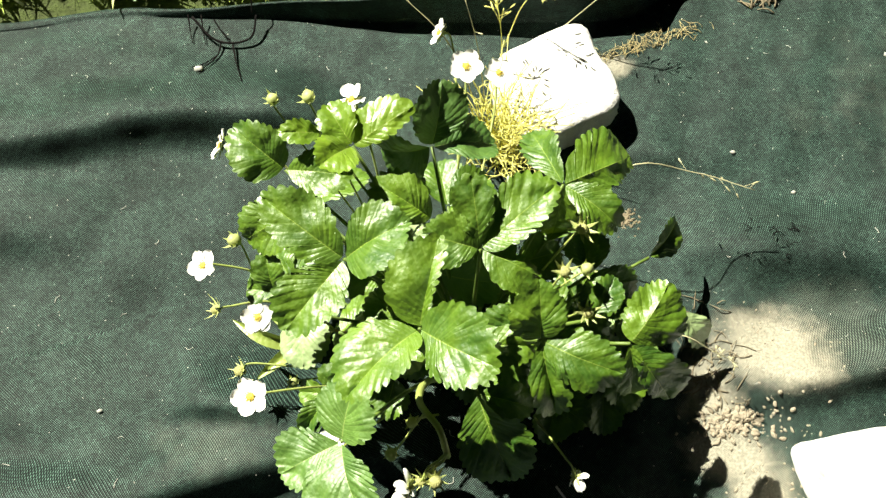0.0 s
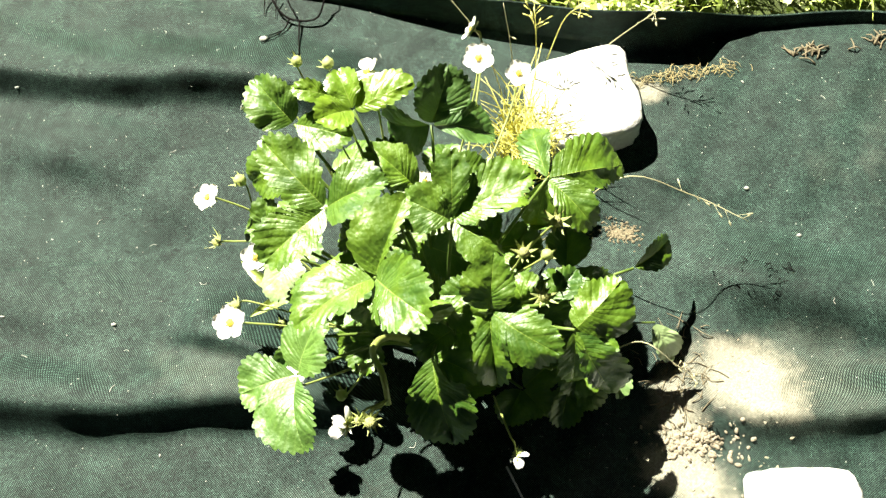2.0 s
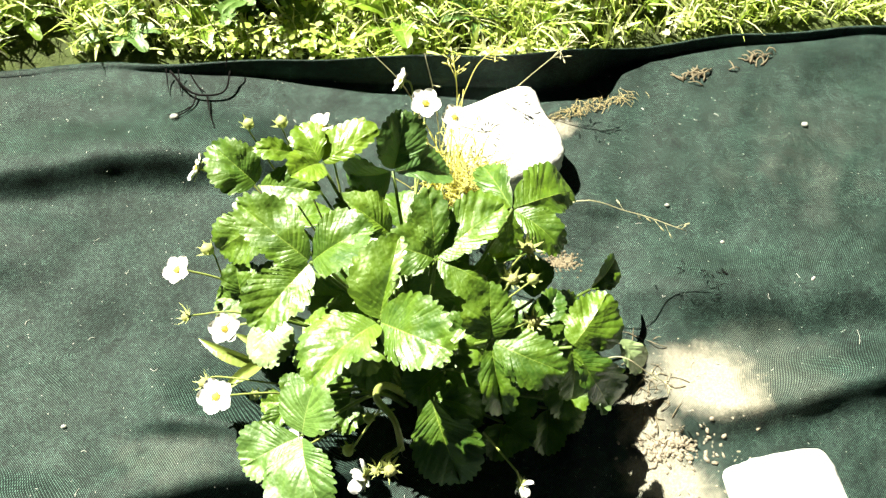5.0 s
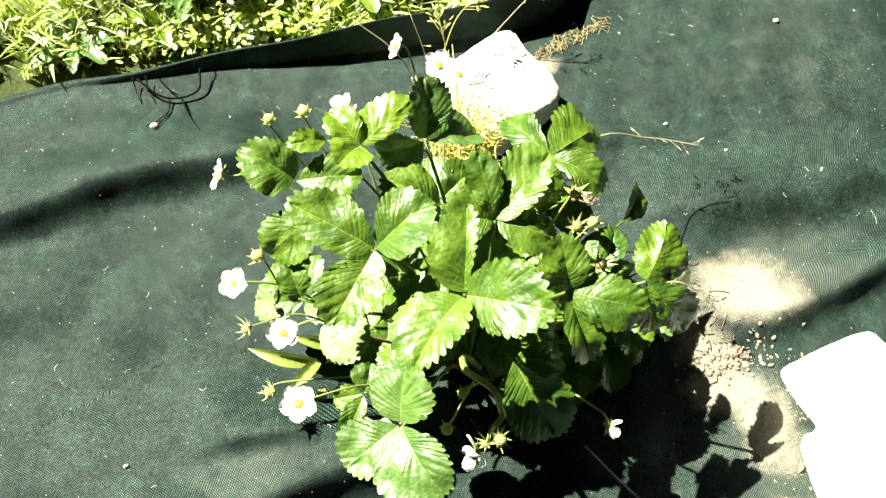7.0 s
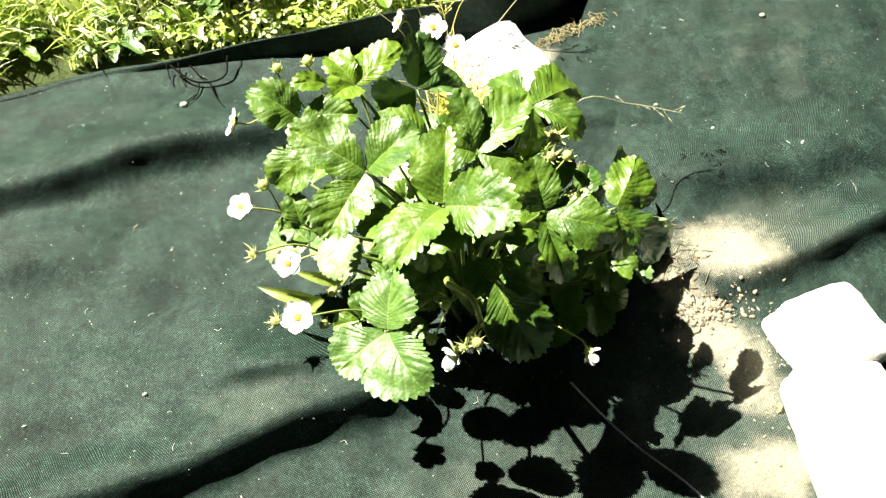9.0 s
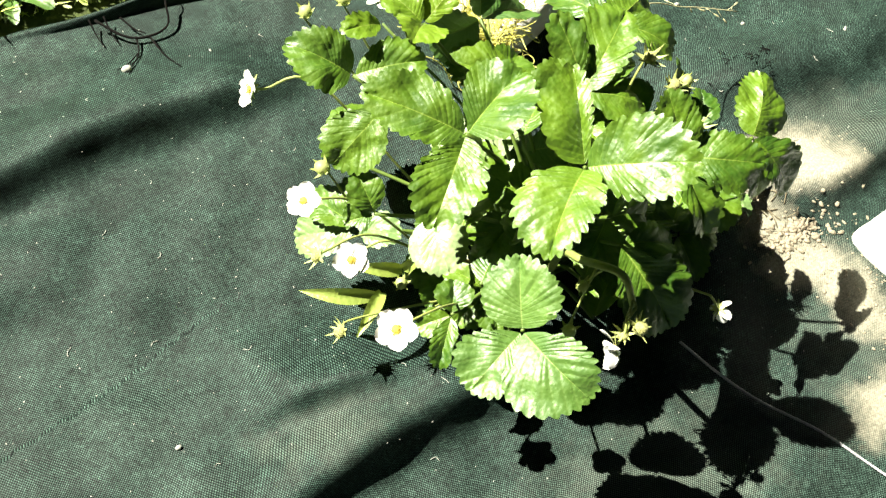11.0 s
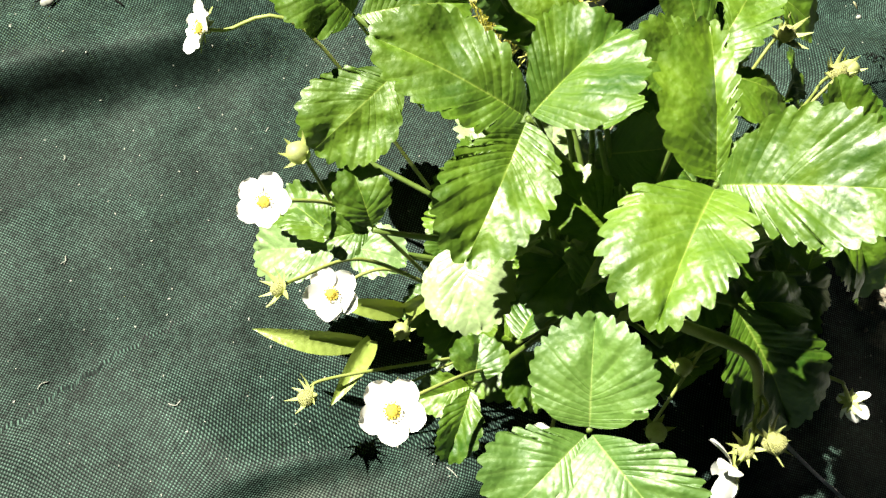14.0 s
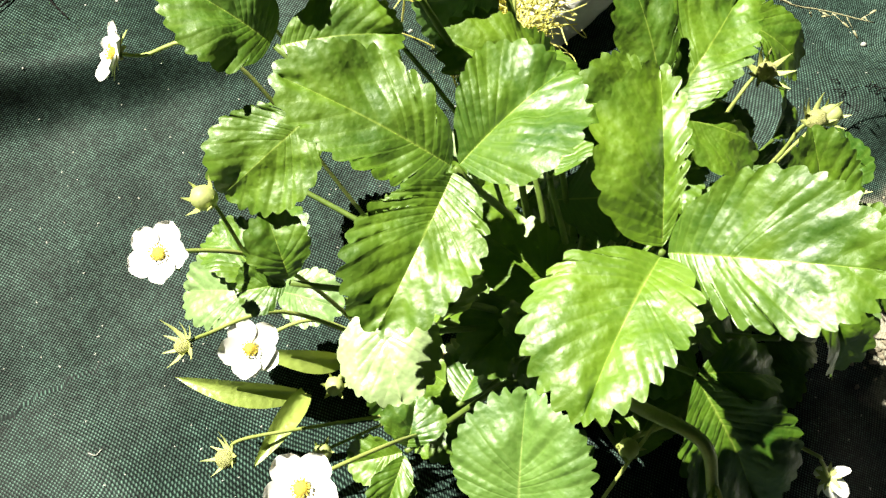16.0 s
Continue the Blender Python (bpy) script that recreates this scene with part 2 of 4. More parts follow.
def smooth_line(points, per=6):
    """Points of a soft curve through the given ones."""
    p = [Vector(q) for q in points]
    p = [p[0] * 2 - p[1]] + p + [p[-1] * 2 - p[-2]]
    out = []
    for a, b, c, d in zip(p, p[1:], p[2:], p[3:]):
        for k in range(per):
            t = k / per
            out.append(0.5 * (2 * b + (c - a) * t + (2 * a - 5 * b + 4 * c - d) * t * t + (3 * b - a - 3 * c + d) * t ** 3))
    out.append(p[-2])
    return out


def tube_data(points, r0, r1, sides=6, per=6):
    line = smooth_line(points, per)
    verts, faces = [], []
    up = Vector((0.31, 0.17, 0.93)).normalized()
    for i, q in enumerate(line):
        ahead = (line[min(i + 1, len(line) - 1)] - line[max(i - 1, 0)]).normalized()
        s = ahead.cross(up)
        s = s.normalized() if s.length > 1e-4 else Vector((1, 0, 0))
        w = s.cross(ahead)
        r = r0 + (r1 - r0) * i / (len(line) - 1)
        for k in range(sides):
            a = 2 * math.pi * k / sides
            verts.append(q + r * (math.cos(a) * s + math.sin(a) * w))
    n = len(line)
    for i in range(n - 1):
        for k in range(sides):
            faces.append((i * sides + k, i * sides + (k + 1) % sides, (i + 1) * sides + (k + 1) % sides, (i + 1) * sides + k))
    faces.append(tuple(range(sides))[::-1])
    faces.append(tuple((n - 1) * sides + k for k in range(sides)))
    return verts, faces


def tube(name, points, r0, r1, material, sides=6, per=6):
    v, f = tube_data(points, r0, r1, sides, per)
    return mesh_of(name, v, f, material)


class Bundle:
    """Gathers pieces into one mesh."""

    def __init__(self):
        self.v, self.f = [], []

    def add(self, verts, faces):
        n = len(self.v)
        self.v.extend(verts)
        self.f.extend(tuple(i + n for i in f) for f in faces)

    def mesh(self, name, material, smooth=True):
        return mesh_of(name, self.v, self.f, material, smooth)


def basis(along, normal):
    y = Vector(along).normalized()
    z = Vector(normal)
    z = (z - y * z.dot(y)).normalized()
    return y.cross(z), y, z


def lump(rng, size, cuts=2, rough=0.25):
    """A small uneven clod or pebble."""
    bm = bmesh.new()
    bmesh.ops.create_icosphere(bm, subdivisions=cuts, radius=1.0)
    off = Vector((rng.uniform(-50, 50), rng.uniform(-50, 50), rng.uniform(-50, 50)))
    for v in bm.verts:
        d = 1 + rough * noise.noise(v.co * 1.3 + off) + 0.5 * rough * noise.noise(v.co * 3.1 + off)
        v.co = Vector((v.co.x * size[0], v.co.y * size[1], v.co.z * size[2])) * d
    verts = [v.co.copy() for v in bm.verts]
    faces = [tuple(v.index for v in f.verts) for f in bm.faces]
    bm.free()
    return verts, faces


# ---- ground and woven cover ----
def ground_sheet():
    xs = [-400, -60, -12, -4, -2, -1.2, -0.8, -0.4, 0, 0.4, 0.8, 1.2, 2, 4, 12, 60, 400]
    verts = [(x, y, -0.02) for y in xs for x in xs]
    n = len(xs)
    faces = [(j * n + i, j * n + i + 1, (j + 1) * n + i + 1, (j + 1) * n + i) for j in range(n - 1) for i in range(n - 1)]
    return tagged(new("ground", mesh_of("ground", verts, faces, GROUND)), "uneven meadow soil under the grass and the cover", "ground", kind="structure")


ground_sheet()

LIP_X = (-1.2, -0.45, -0.30, -0.17, -0.02, 0.10, 0.20, 0.245, 0.285, 0.33, 0.45, 0.60, 1.3)
LIP_TOP = (0.60, 0.627, 0.643, 0.648, 0.657, 0.661, 0.667, 0.671, 0.675, 0.680, 0.700, 0.715, 0.75)
LIP_H = (0.001, 0.001, 0.003, 0.016, 0.040, 0.050, 0.060, 0.060, 0.030, 0.016, 0.014, 0.010, 0.01)

# wrinkles: start, end, height, half width of the far side and of the near side
WRINKLES = (
    ((-0.80, 0.446), (-0.10, 0.512), 0.033, 0.060, 0.018),
    ((-0.60, 0.066), (-0.03, 0.158), 0.037, 0.050, 0.018),
    ((-0.212, 0.199), (-0.11, 0.190), 0.026, 0.055, 0.013),
    ((-0.222, 0.250), (-0.205, 0.210), 0.009, 0.022, 0.014),
    ((-0.50, 0.228), (-0.19, 0.311), 0.030, 0.060, 0.058),
    ((-0.60, 0.180), (-0.33, 0.202), 0.011, 0.040, 0.028),
    ((-0.34, 0.228), (-0.30, 0.190), 0.005, 0.028, 0.024),
    ((-0.60, 0.365), (-0.30, 0.395), 0.009, 0.050, 0.026),
    ((0.28, 0.345), (0.60, 0.330), 0.018, 0.050, 0.026),
    ((0.26, 0.215), (0.34, 0.205), 0.010, 0.035, 0.016),
    ((0.33, 0.205), (0.60, 0.245), 0.028, 0.040, 0.015),
    ((0.24, 0.455), (0.29, 0.440), 0.010, 0.016, 0.009),
    ((0.34, 0.560), (0.75, 0.500), 0.014, 0.060, 0.050),
    ((-0.50, 0.590), (-0.22, 0.585), 0.004, 0.03, 0.02),
    ((0.10, -0.12), (0.60, -0.16), 0.02, 0.07, 0.04),
)


def cover_height(x, y):
    z = np.zeros_like(x)
    for (ax, ay), (bx, by), h, far, near in WRINKLES:
        d = np.array((bx - ax, by - ay))
        length = np.hypot(*d)
        d = d / length
        s = (x - ax) * d[0] + (y - ay) * d[1]
        off = -(x - ax) * d[1] + (y - ay) * d[0] + 0.005 * np.sin(s * 21 + ax * 40)
        w = np.where(off > 0, far, near)
        ends = np.clip(np.minimum(s + 0.06, length + 0.06 - s) / 0.12, 0, 1)
        z += h * np.exp(-(np.abs(off / w) ** 2.0 if near < 0.038 else np.where(off > 0, 2.0, 1.3))) * ends * ends * (3 - 2 * ends)
    z += 0.0040 * np.sin(y * 41 + 2.4 * np.sin(x * 6 + 1) + 0.9 * np.sin(x * 17)) * np.sin(x * 4.3 + y * 7 + 0.6) ** 2
    z += 0.0030 * np.sin(x * 17 + 3 * np.sin(y * 9)) * np.sin(y * 23 + 2 * np.sin(x * 11)) + 0.0014 * np.sin(x * 61 + y * 37) * np.sin(y * 71 - x * 29)
    return z


def cover_z(x, y):
    return float(cover_height(np.array([x]), np.array([y]))[0])


def ground_cover():
    xs = np.concatenate((np.linspace(-1.2, -0.62, 40, endpoint=False), np.linspace(-0.62, 0.75, 300, endpoint=False), np.linspace(0.75, 1.3, 40)))
    h = np.interp(xs, LIP_X, LIP_H)
    y0 = np.interp(xs, LIP_X, LIP_TOP) - 0.75 * h
    ss = np.concatenate((np.linspace(-1.1, -0.3, 40, endpoint=False), np.linspace(-0.3, 0.66, 230)))
    rows = []
    for s in ss:
        y = s + (y0 - 0.66) * np.clip((s + 0.3) / 0.96, 0, 1) ** 6
        fade = np.clip((y0 - y) / 0.03, 0, 1)
        rows.append(np.stack((xs, y, cover_height(xs, y) * fade), 1))
    for lean, up in ((0.001, 0.25), (0.002, 0.5), (0.003, 0.75), (0.004, 0.95), (0.005, 1.0), (0.007, 0.93), (0.009, 0.6), (0.011, 0.0), (0.013, -0.6)):
        wob = 0.002 * np.sin(xs * 33)
        rows.append(np.stack((xs, y0 + lean + wob, h * up - (0.01 if up < 0 else 0)), 1))
    n, m = len(xs), len(rows)
    verts = np.concatenate(rows)
    faces = [(j * n + i, j * n + i + 1, (j + 1) * n + i + 1, (j + 1) * n + i) for j in range(m - 1) for i in range(n - 1)]
    return tagged(new("ground_cover", mesh_of("ground_cover", verts.tolist(), faces, FABRIC)), "dark green-black woven weed-control fabric, wrinkled and dusty, with a raised edge", "ground cover", kind="structure")


ground_cover()


# ---- strawberry plant ----
def leaflet_mesh(base, tip, width, normal, fold=0.25, bow=0.12, material=LEAF, seed=0, teeth=8, wave=1.0, rims=None):
    """A toothed leaflet: side veins run from the midrib to the teeth and the skin swells between them.
    rims: a place on each of the two rims, which then give each half its own width and slope."""
    rng = random.Random(seed)
    base, tip = Vector(base), Vector(tip)
    length = (tip - base).length
    side, ahead, up = basis(tip - base, normal)
    halves = []
    if rims:
        for rim in rims:
            d = Vector(rim) - base
            at = d.dot(ahead) / length
            d -= ahead * d.dot(ahead)
            halves.append((d.normalized(), d.length / length, min(0.64, max(0.46, at))))
        if (halves[1][0] - halves[0][0]).dot(side) < 0:
            halves.reverse()
        side = (halves[1][0] - halves[0][0]).normalized()
        up = side.cross(ahead)
        if up.z < 0:
            up, side = -up, -side
            halves.reverse()
    else:
        for sgn in (-1, 1):
            halves.append(((sgn * side + fold * up).normalized(), 0.49 * width / length, 0.58))
    off = Vector((rng.uniform(-20, 20), rng.uniform(-20, 20), rng.uniform(-20, 20)))
    swell = [rng.uniform(0.2, 1.6) for _ in range(2 * teeth + 8)]
    twist, curl = rng.uniform(-0.3, 0.3), rng.uniform(0.5, 1.2)
    per, cross, bare = 7, 9, 0.27
    count = int(teeth * per / (1 - bare))
    s = np.linspace(0, 1, count + 1)
    y = np.linspace(0, 1, 400)
    verts, uvs, faces = [], [], []
    for sgn, (out, half, peak) in zip((-1, 1), halves):
        lift = out.cross(ahead) * (-sgn)
        lift = lift if lift.dot(up) > 0 else -lift
        stretch = np.cumsum([0.0] + [rng.uniform(0.72, 1.30) for _ in range(teeth)])
        phase = (s - bare) / (1 - bare) * teeth
        phase = np.where(phase > 0, np.interp(phase, stretch * teeth / stretch[-1], np.arange(teeth + 1)), phase)
        step = phase % 1.0
        tooth = np.where(phase > 0, 0.65 * np.sin(math.pi * step) ** 0.7 + 0.35 * np.clip(np.minimum(step / 0.66, (1 - step) / 0.34), 0, 1) - 0.45, -0.45 * np.clip(1 + phase, 0, 1))
        sizes = np.array([rng.uniform(0.55, 1.45) for _ in range(teeth + 3)])
        jag = sizes[np.clip(np.floor(phase).astype(int), 0, teeth + 1)] * 0.046 * np.clip((1.02 - s) / 0.12, 0.45, 1)
        w = (y ** (0.50 * peak / (1 - peak))) * ((1 - y) ** 0.56)
        w = w / w.max() * max(0.06, half - 0.022)
        arc = np.concatenate(([0], np.cumsum(np.hypot(np.diff(y), np.diff(w)))))
        arc /= arc[-1]
        ym, wm = np.interp(s, arc, y), np.interp(s, arc, w)
        ty, tw = np.gradient(ym), np.gradient(wm)
        norm = np.hypot(ty, tw) + 1e-9
        spine = np.maximum.accumulate(np.maximum(0.46 * ym, ym - 1.25 * wm)) * 0.96
        gap_in, gap_out = np.gradient(spine, phase), np.hypot(ty, tw) / np.gradient(phase)
        start = len(verts)
        ox = np.clip(wm + jag * tooth * (ty / norm), 0, None)
        oy = ym + jag * tooth * (-tw / norm) + 0.024 * np.clip(tooth, 0, 1)
        ox[-1] = 0
        for i in range(count + 1):
            p = float(phase[i])
            mound = (swell[int(max(0, p + 0.5)) * 2 + (sgn > 0)] * math.cos(math.pi * p) ** 2 - 0.5) * min(1.0, max(0.0, p + 0.8))
            for k in range(cross + 1):
                v = k / cross
                x = float(ox[i]) * v
                yy = float(spine[i] + (oy[i] - spine[i]) * v ** 1.12)
                room = float((1 - v) * gap_in[i] + v * gap_out[i])
                here = Vector((sgn * x, yy, 0))
                calm = min(1.0, 4.0 * yy)
                puff = 0.062 * wave * min(room, 0.10) * mound * min(1, 5 * v) * calm * (0.55 + 1.3 * noise.noise(here * 3.1 - off))
                puff += wave * calm * (0.095 * noise.noise(here * 2.4 + off) * min(1, 2 * v) + 0.034 * noise.noise(here * 6 + off) * min(1, 4 * v) + 0.009 * noise.noise(here * 17 + off) * min(1, 5 * v))
                puff += 0.55 * curl * x * (half - x) + twist * sgn * x * (yy - 0.5) * 0.5
                verts.append(base + length * (x * out + yy * ahead + puff * lift + bow * 4 * yy * (1 - yy) * up))
                uvs.append((v, p + 0.5))
        for i in range(count):
            for k in range(cross):
                a = start + i * (cross + 1) + k
                q = (a, a + 1, a + cross + 2, a + cross + 1)
                faces.append(q if sgn == 1 else q[::-1])
    return mesh_of("leaflet", verts, faces, material, True, uvs)


CROWN = Vector((0.045, 0.235, 0.0))
plant = thing("strawberry_plant", CROWN, "leafy green strawberry plant in flower growing through the dark ground cover", "strawberry plant")
leaf_count = [0]


def leaf(joint, leaflets, root=None, material=LEAF, thick=0.0018, label="", bend=0.35):
    """A leaf stalk with its leaflets, each (tip, width, normal, fold, bow), or (tip, one rim, other rim, bow)."""
    j = Vector(joint) - CROWN
    r = Vector(root) - CROWN if root else Vector((j.x * 0.10, j.y * 0.10, cover_z(CROWN.x + j.x * 0.1, CROWN.y + j.y * 0.1) - 0.004))
    mid = r.lerp(j, 0.55) + Vector((-(j.x - r.x) * bend * 0.5, -(j.y - r.y) * bend * 0.5, (j - r).length * 0.10))
    stalk = part("leaf", tube("leaf_stalk", (r, mid, j), thick * 1.25, thick * 0.8, SHADED_STALK), plant, label)
    for tip, *shape in leaflets:
        leaf_count[0] += 1
        t = Vector(tip) - CROWN
        start = j + (t - j).normalized() * 0.002
        if isinstance(shape[0], tuple):
            rims = [Vector(q) - CROWN for q in shape[:2]]
            width, normal, fold, bow = (rims[1] - rims[0]).length, (0, -0.1, 1), 0.0, (shape[2:] or [0.08])[0]
        else:
            rims = None
            width, normal, fold, bow = (*shape, 0.28, 0.10)[:4] if len(shape) == 2 else shape
        teeth = 10 if width > 0.055 else 9 if width > 0.044 else 8 if width > 0.034 else 6
        part("leaflet", leaflet_mesh(start, t, width, normal, fold, bow, material, leaf_count[0], teeth, 1.0, rims), stalk)
    return stalk


leaf((0.004, 0.197, 0.269), (
    ((0.020, 0.256, 0.296), (-0.019, 0.229, 0.288), (0.022, 0.229, 0.290), 0.06),
    ((-0.047, 0.149, 0.264), (-0.048, 0.194, 0.261), (-0.006, 0.159, 0.280), 0.10),
    ((0.056, 0.158, 0.305), (0.040, 0.202, 0.306), (0.024, 0.151, 0.284), 0.08)))
leaf((-0.050, 0.257, 0.251), (
    ((-0.109, 0.300, 0.272), (-0.068, 0.298, 0.275), (-0.092, 0.262, 0.258), 0.08),
    ((-0.001, 0.277, 0.272), (-0.031, 0.292, 0.272), (-0.024, 0.231, 0.275), 0.08),
    ((-0.095, 0.209, 0.231), (-0.103, 0.235, 0.249), (-0.056, 0.215, 0.245), 0.06)))
leaf((-0.097, 0.338, 0.235), (
    ((-0.136, 0.366, 0.254), (-0.102, 0.363, 0.256), (-0.130, 0.328, 0.245), 0.12),
    ((-0.045, 0.330, 0.238), 0.040, (0.1, -0.3, 0.94), 0.2, 0.1)))
leaf((-0.043, 0.343, 0.262), (
    ((-0.066, 0.316, 0.284), (-0.068, 0.340, 0.280), (-0.042, 0.312, 0.280), 0.08),
    ((0.004, 0.369, 0.275), (-0.030, 0.376, 0.270), (-0.013, 0.349, 0.264), 0.06),
    ((-0.062, 0.374, 0.272), 0.034, (-0.1, -0.2, 0.97), 0.4, 0.10)), material=LEAF_YOUNG)
leaf((-0.066, 0.360, 0.252), (((-0.099, 0.356, 0.262), 0.022, (-0.1, -0.3, 0.94), 0.3, 0.1),), material=LEAF_YOUNG, thick=0.0012)
leaf((0.017, 0.362, 0.220), (
    ((0.026, 0.404, 0.252), (0.000, 0.372, 0.252), (0.048, 0.397, 0.234), 0.05),
    ((-0.024, 0.368, 0.208), 0.068, (0.70, -0.64, 0.32), 0.2, 0.10),
    ((0.068, 0.378, 0.190), 0.050, (-0.20, -0.10, 0.95), 0.4, 0.10)), material=LEAF_OLD)
leaf((0.051, 0.268, 0.235), (
    ((0.044, 0.315, 0.270), (0.029, 0.298, 0.258), (0.061, 0.304, 0.260), 0.08),
    ((0.111, 0.316, 0.241), (0.074, 0.320, 0.248), (0.090, 0.275, 0.238), 0.12),
    ((0.097, 0.249, 0.220), (0.082, 0.264, 0.227), (0.068, 0.238, 0.222), 0.10),
    ((0.008, 0.279, 0.244), 0.046, (-0.1, -0.4, 0.9), 0.2, 0.10)))
leaf((0.122, 0.333, 0.205), (
    ((0.187, 0.377, 0.162), (0.142, 0.388, 0.186), (0.161, 0.342, 0.172), 0.14),
    ((0.102, 0.394, 0.179), 0.036, (-0.2, -0.2, 0.95), 0.3, 0.10),
    ((0.167, 0.302, 0.185), 0.038, (0.2, -0.3, 0.93), 0.2, 0.14),
    ((0.117, 0.312, 0.150), 0.034, (0.0, -0.3, 0.93), 0.2, 0.10)))
leaf((0.092, 0.197, 0.231), (
    ((0.090, 0.233, 0.264), (0.067, 0.205, 0.250), (0.110, 0.212, 0.250), 0.08),
    ((0.152, 0.173, 0.222), (0.126, 0.204, 0.237), (0.120, 0.164, 0.212), 0.12),
    ((0.105, 0.153, 0.182), (0.083, 0.161, 0.206), (0.116, 0.162, 0.205), 0.08)))
leaf((0.160, 0.196, 0.218), (
    ((0.192, 0.241, 0.226), (0.158, 0.228, 0.220), (0.203, 0.209, 0.200), 0.12),
    ((0.198, 0.169, 0.158), (0.173, 0.174, 0.178), (0.205, 0.192, 0.188), 0.14),
    ((0.165, 0.168, 0.170), 0.028, (0.1, -0.2, 0.95), 0.2, 0.10)))
leaf((-0.057, 0.135, 0.188), (
    ((-0.037, 0.074, 0.188), (-0.025, 0.100, 0.204), (-0.082, 0.092, 0.174), 0.14),
    ((-0.043, 0.177, 0.215), (-0.074, 0.167, 0.194), (-0.028, 0.140, 0.214), 0.06),
    ((-0.104, 0.115, 0.171), (-0.110, 0.142, 0.177), (-0.084, 0.100, 0.177), 0.08)), material=LEAF_OLD)
leaf((-0.086, 0.308, 0.232), (((-0.131, 0.293, 0.204), (-0.133, 0.314, 0.220), (-0.102, 0.280, 0.207), 0.08),))
# its white sun glare comes from the lifted pale colour
leaf((-0.083, 0.232, 0.202), (((-0.086, 0.191, 0.192), (-0.104, 0.215, 0.186), (-0.063, 0.210, 0.200), 0.05),), material=LEAF_PALE_GLARE)
leaf((-0.112, 0.258, 0.180), (
    ((-0.116, 0.284, 0.200), 0.030, (-0.1, -0.5, 0.85)),
    ((-0.134, 0.262, 0.175), 0.026, (-0.1, -0.3, 0.9))))
leaf((-0.108, 0.292, 0.094), (
    ((-0.150, 0.318, 0.062), 0.044, (-0.2, -0.3, 0.93), 0.2, 0.10),
    ((-0.081, 0.268, 0.106), 0.034, (0.0, -0.2, 0.96), 0.2, 0.1)), material=LEAF_DULL)
leaf((-0.108, 0.293, 0.095), (
    ((-0.090, 0.336, 0.100), 0.032, (-0.3, -0.3, 0.90), 0.3, 0.1),
    ((-0.130, 0.338, 0.084), 0.038, (-0.1, -0.3, 0.93), 0.3, 0.1)))
leaf((-0.074, 0.190, 0.110), (
    ((-0.097, 0.161, 0.090), 0.028, (-0.1, -0.2, 0.96), 0.5, 0.1),
    ((-0.063, 0.212, 0.120), 0.034, (-0.1, -0.3, 0.93)),
    ((-0.100, 0.195, 0.098), 0.026, (-0.1, -0.3, 0.93))))
leaf((-0.006, 0.214, 0.198), (((-0.032, 0.248, 0.204), 0.038, (-0.1, -0.3, 0.95), 0.2, 0.1), ((-0.012, 0.188, 0.180), 0.034, (0.3, -0.5, 0.8), 0.2, 0.1)))
# filler leaves added where sun would break through the plant's shadow
leaf((-0.028, 0.212, 0.196), (((0.028, 0.206, 0.200), 0.034, (0.1, -0.3, 0.95), 0.2, 0.1),))
leaf((0.020, 0.276, 0.160), (((0.072, 0.266, 0.162), 0.046, (0.40, -0.60, 0.70), 0.2, 0.1),), material=LEAF_OLD)
leaf((0.048, 0.203, 0.200), (((0.092, 0.202, 0.200), 0.034, (0.1, -0.3, 0.95), 0.2, 0.1),))
leaf((0.092, 0.222, 0.198), (((0.048, 0.216, 0.198), 0.036, (0.1, -0.3, 0.95), 0.2, 0.1),))
leaf((0.016, 0.302, 0.214), (((-0.030, 0.326, 0.236), 0.044, (0.1, -0.3, 0.95), 0.2, 0.1),))
leaf((0.137, 0.222, 0.198), (((0.156, 0.254, 0.203), 0.028, (0.1, -0.3, 0.93)),))
leaf((0.047, 0.172, 0.172), (
    ((0.090, 0.162, 0.160), 0.034, (0.05, -0.05, 0.99)),
    ((0.074, 0.116, 0.120), 0.064, (-0.10, -0.62, 0.76), 0.2, 0.12)))
leaf((0.214, 0.315, 0.078), (((0.245, 0.355, 0.068), 0.036, (0.5, -0.45, 0.7), 0.3, 0.1),))
leaf((0.198, 0.226, 0.078), (((0.212, 0.184, 0.082), (0.198, 0.200, 0.088), (0.222, 0.204, 0.078), 0.06),), material=LEAF_DULL, thick=0.0012)
leaf((0.238, 0.262, 0.082), (((0.258, 0.236, 0.052), (0.238, 0.243, 0.070), (0.266, 0.256, 0.062), 0.08),), material=LEAF_PALE_GLARE, thick=0.0012)
leaf((0.020, 0.300, 0.110), (
    ((-0.020, 0.345, 0.112), 0.046, (-0.1, -0.2, 0.97)),
    ((0.045, 0.352, 0.105), 0.042, (0.1, -0.2, 0.97))), material=LEAF_PALE_GLARE)


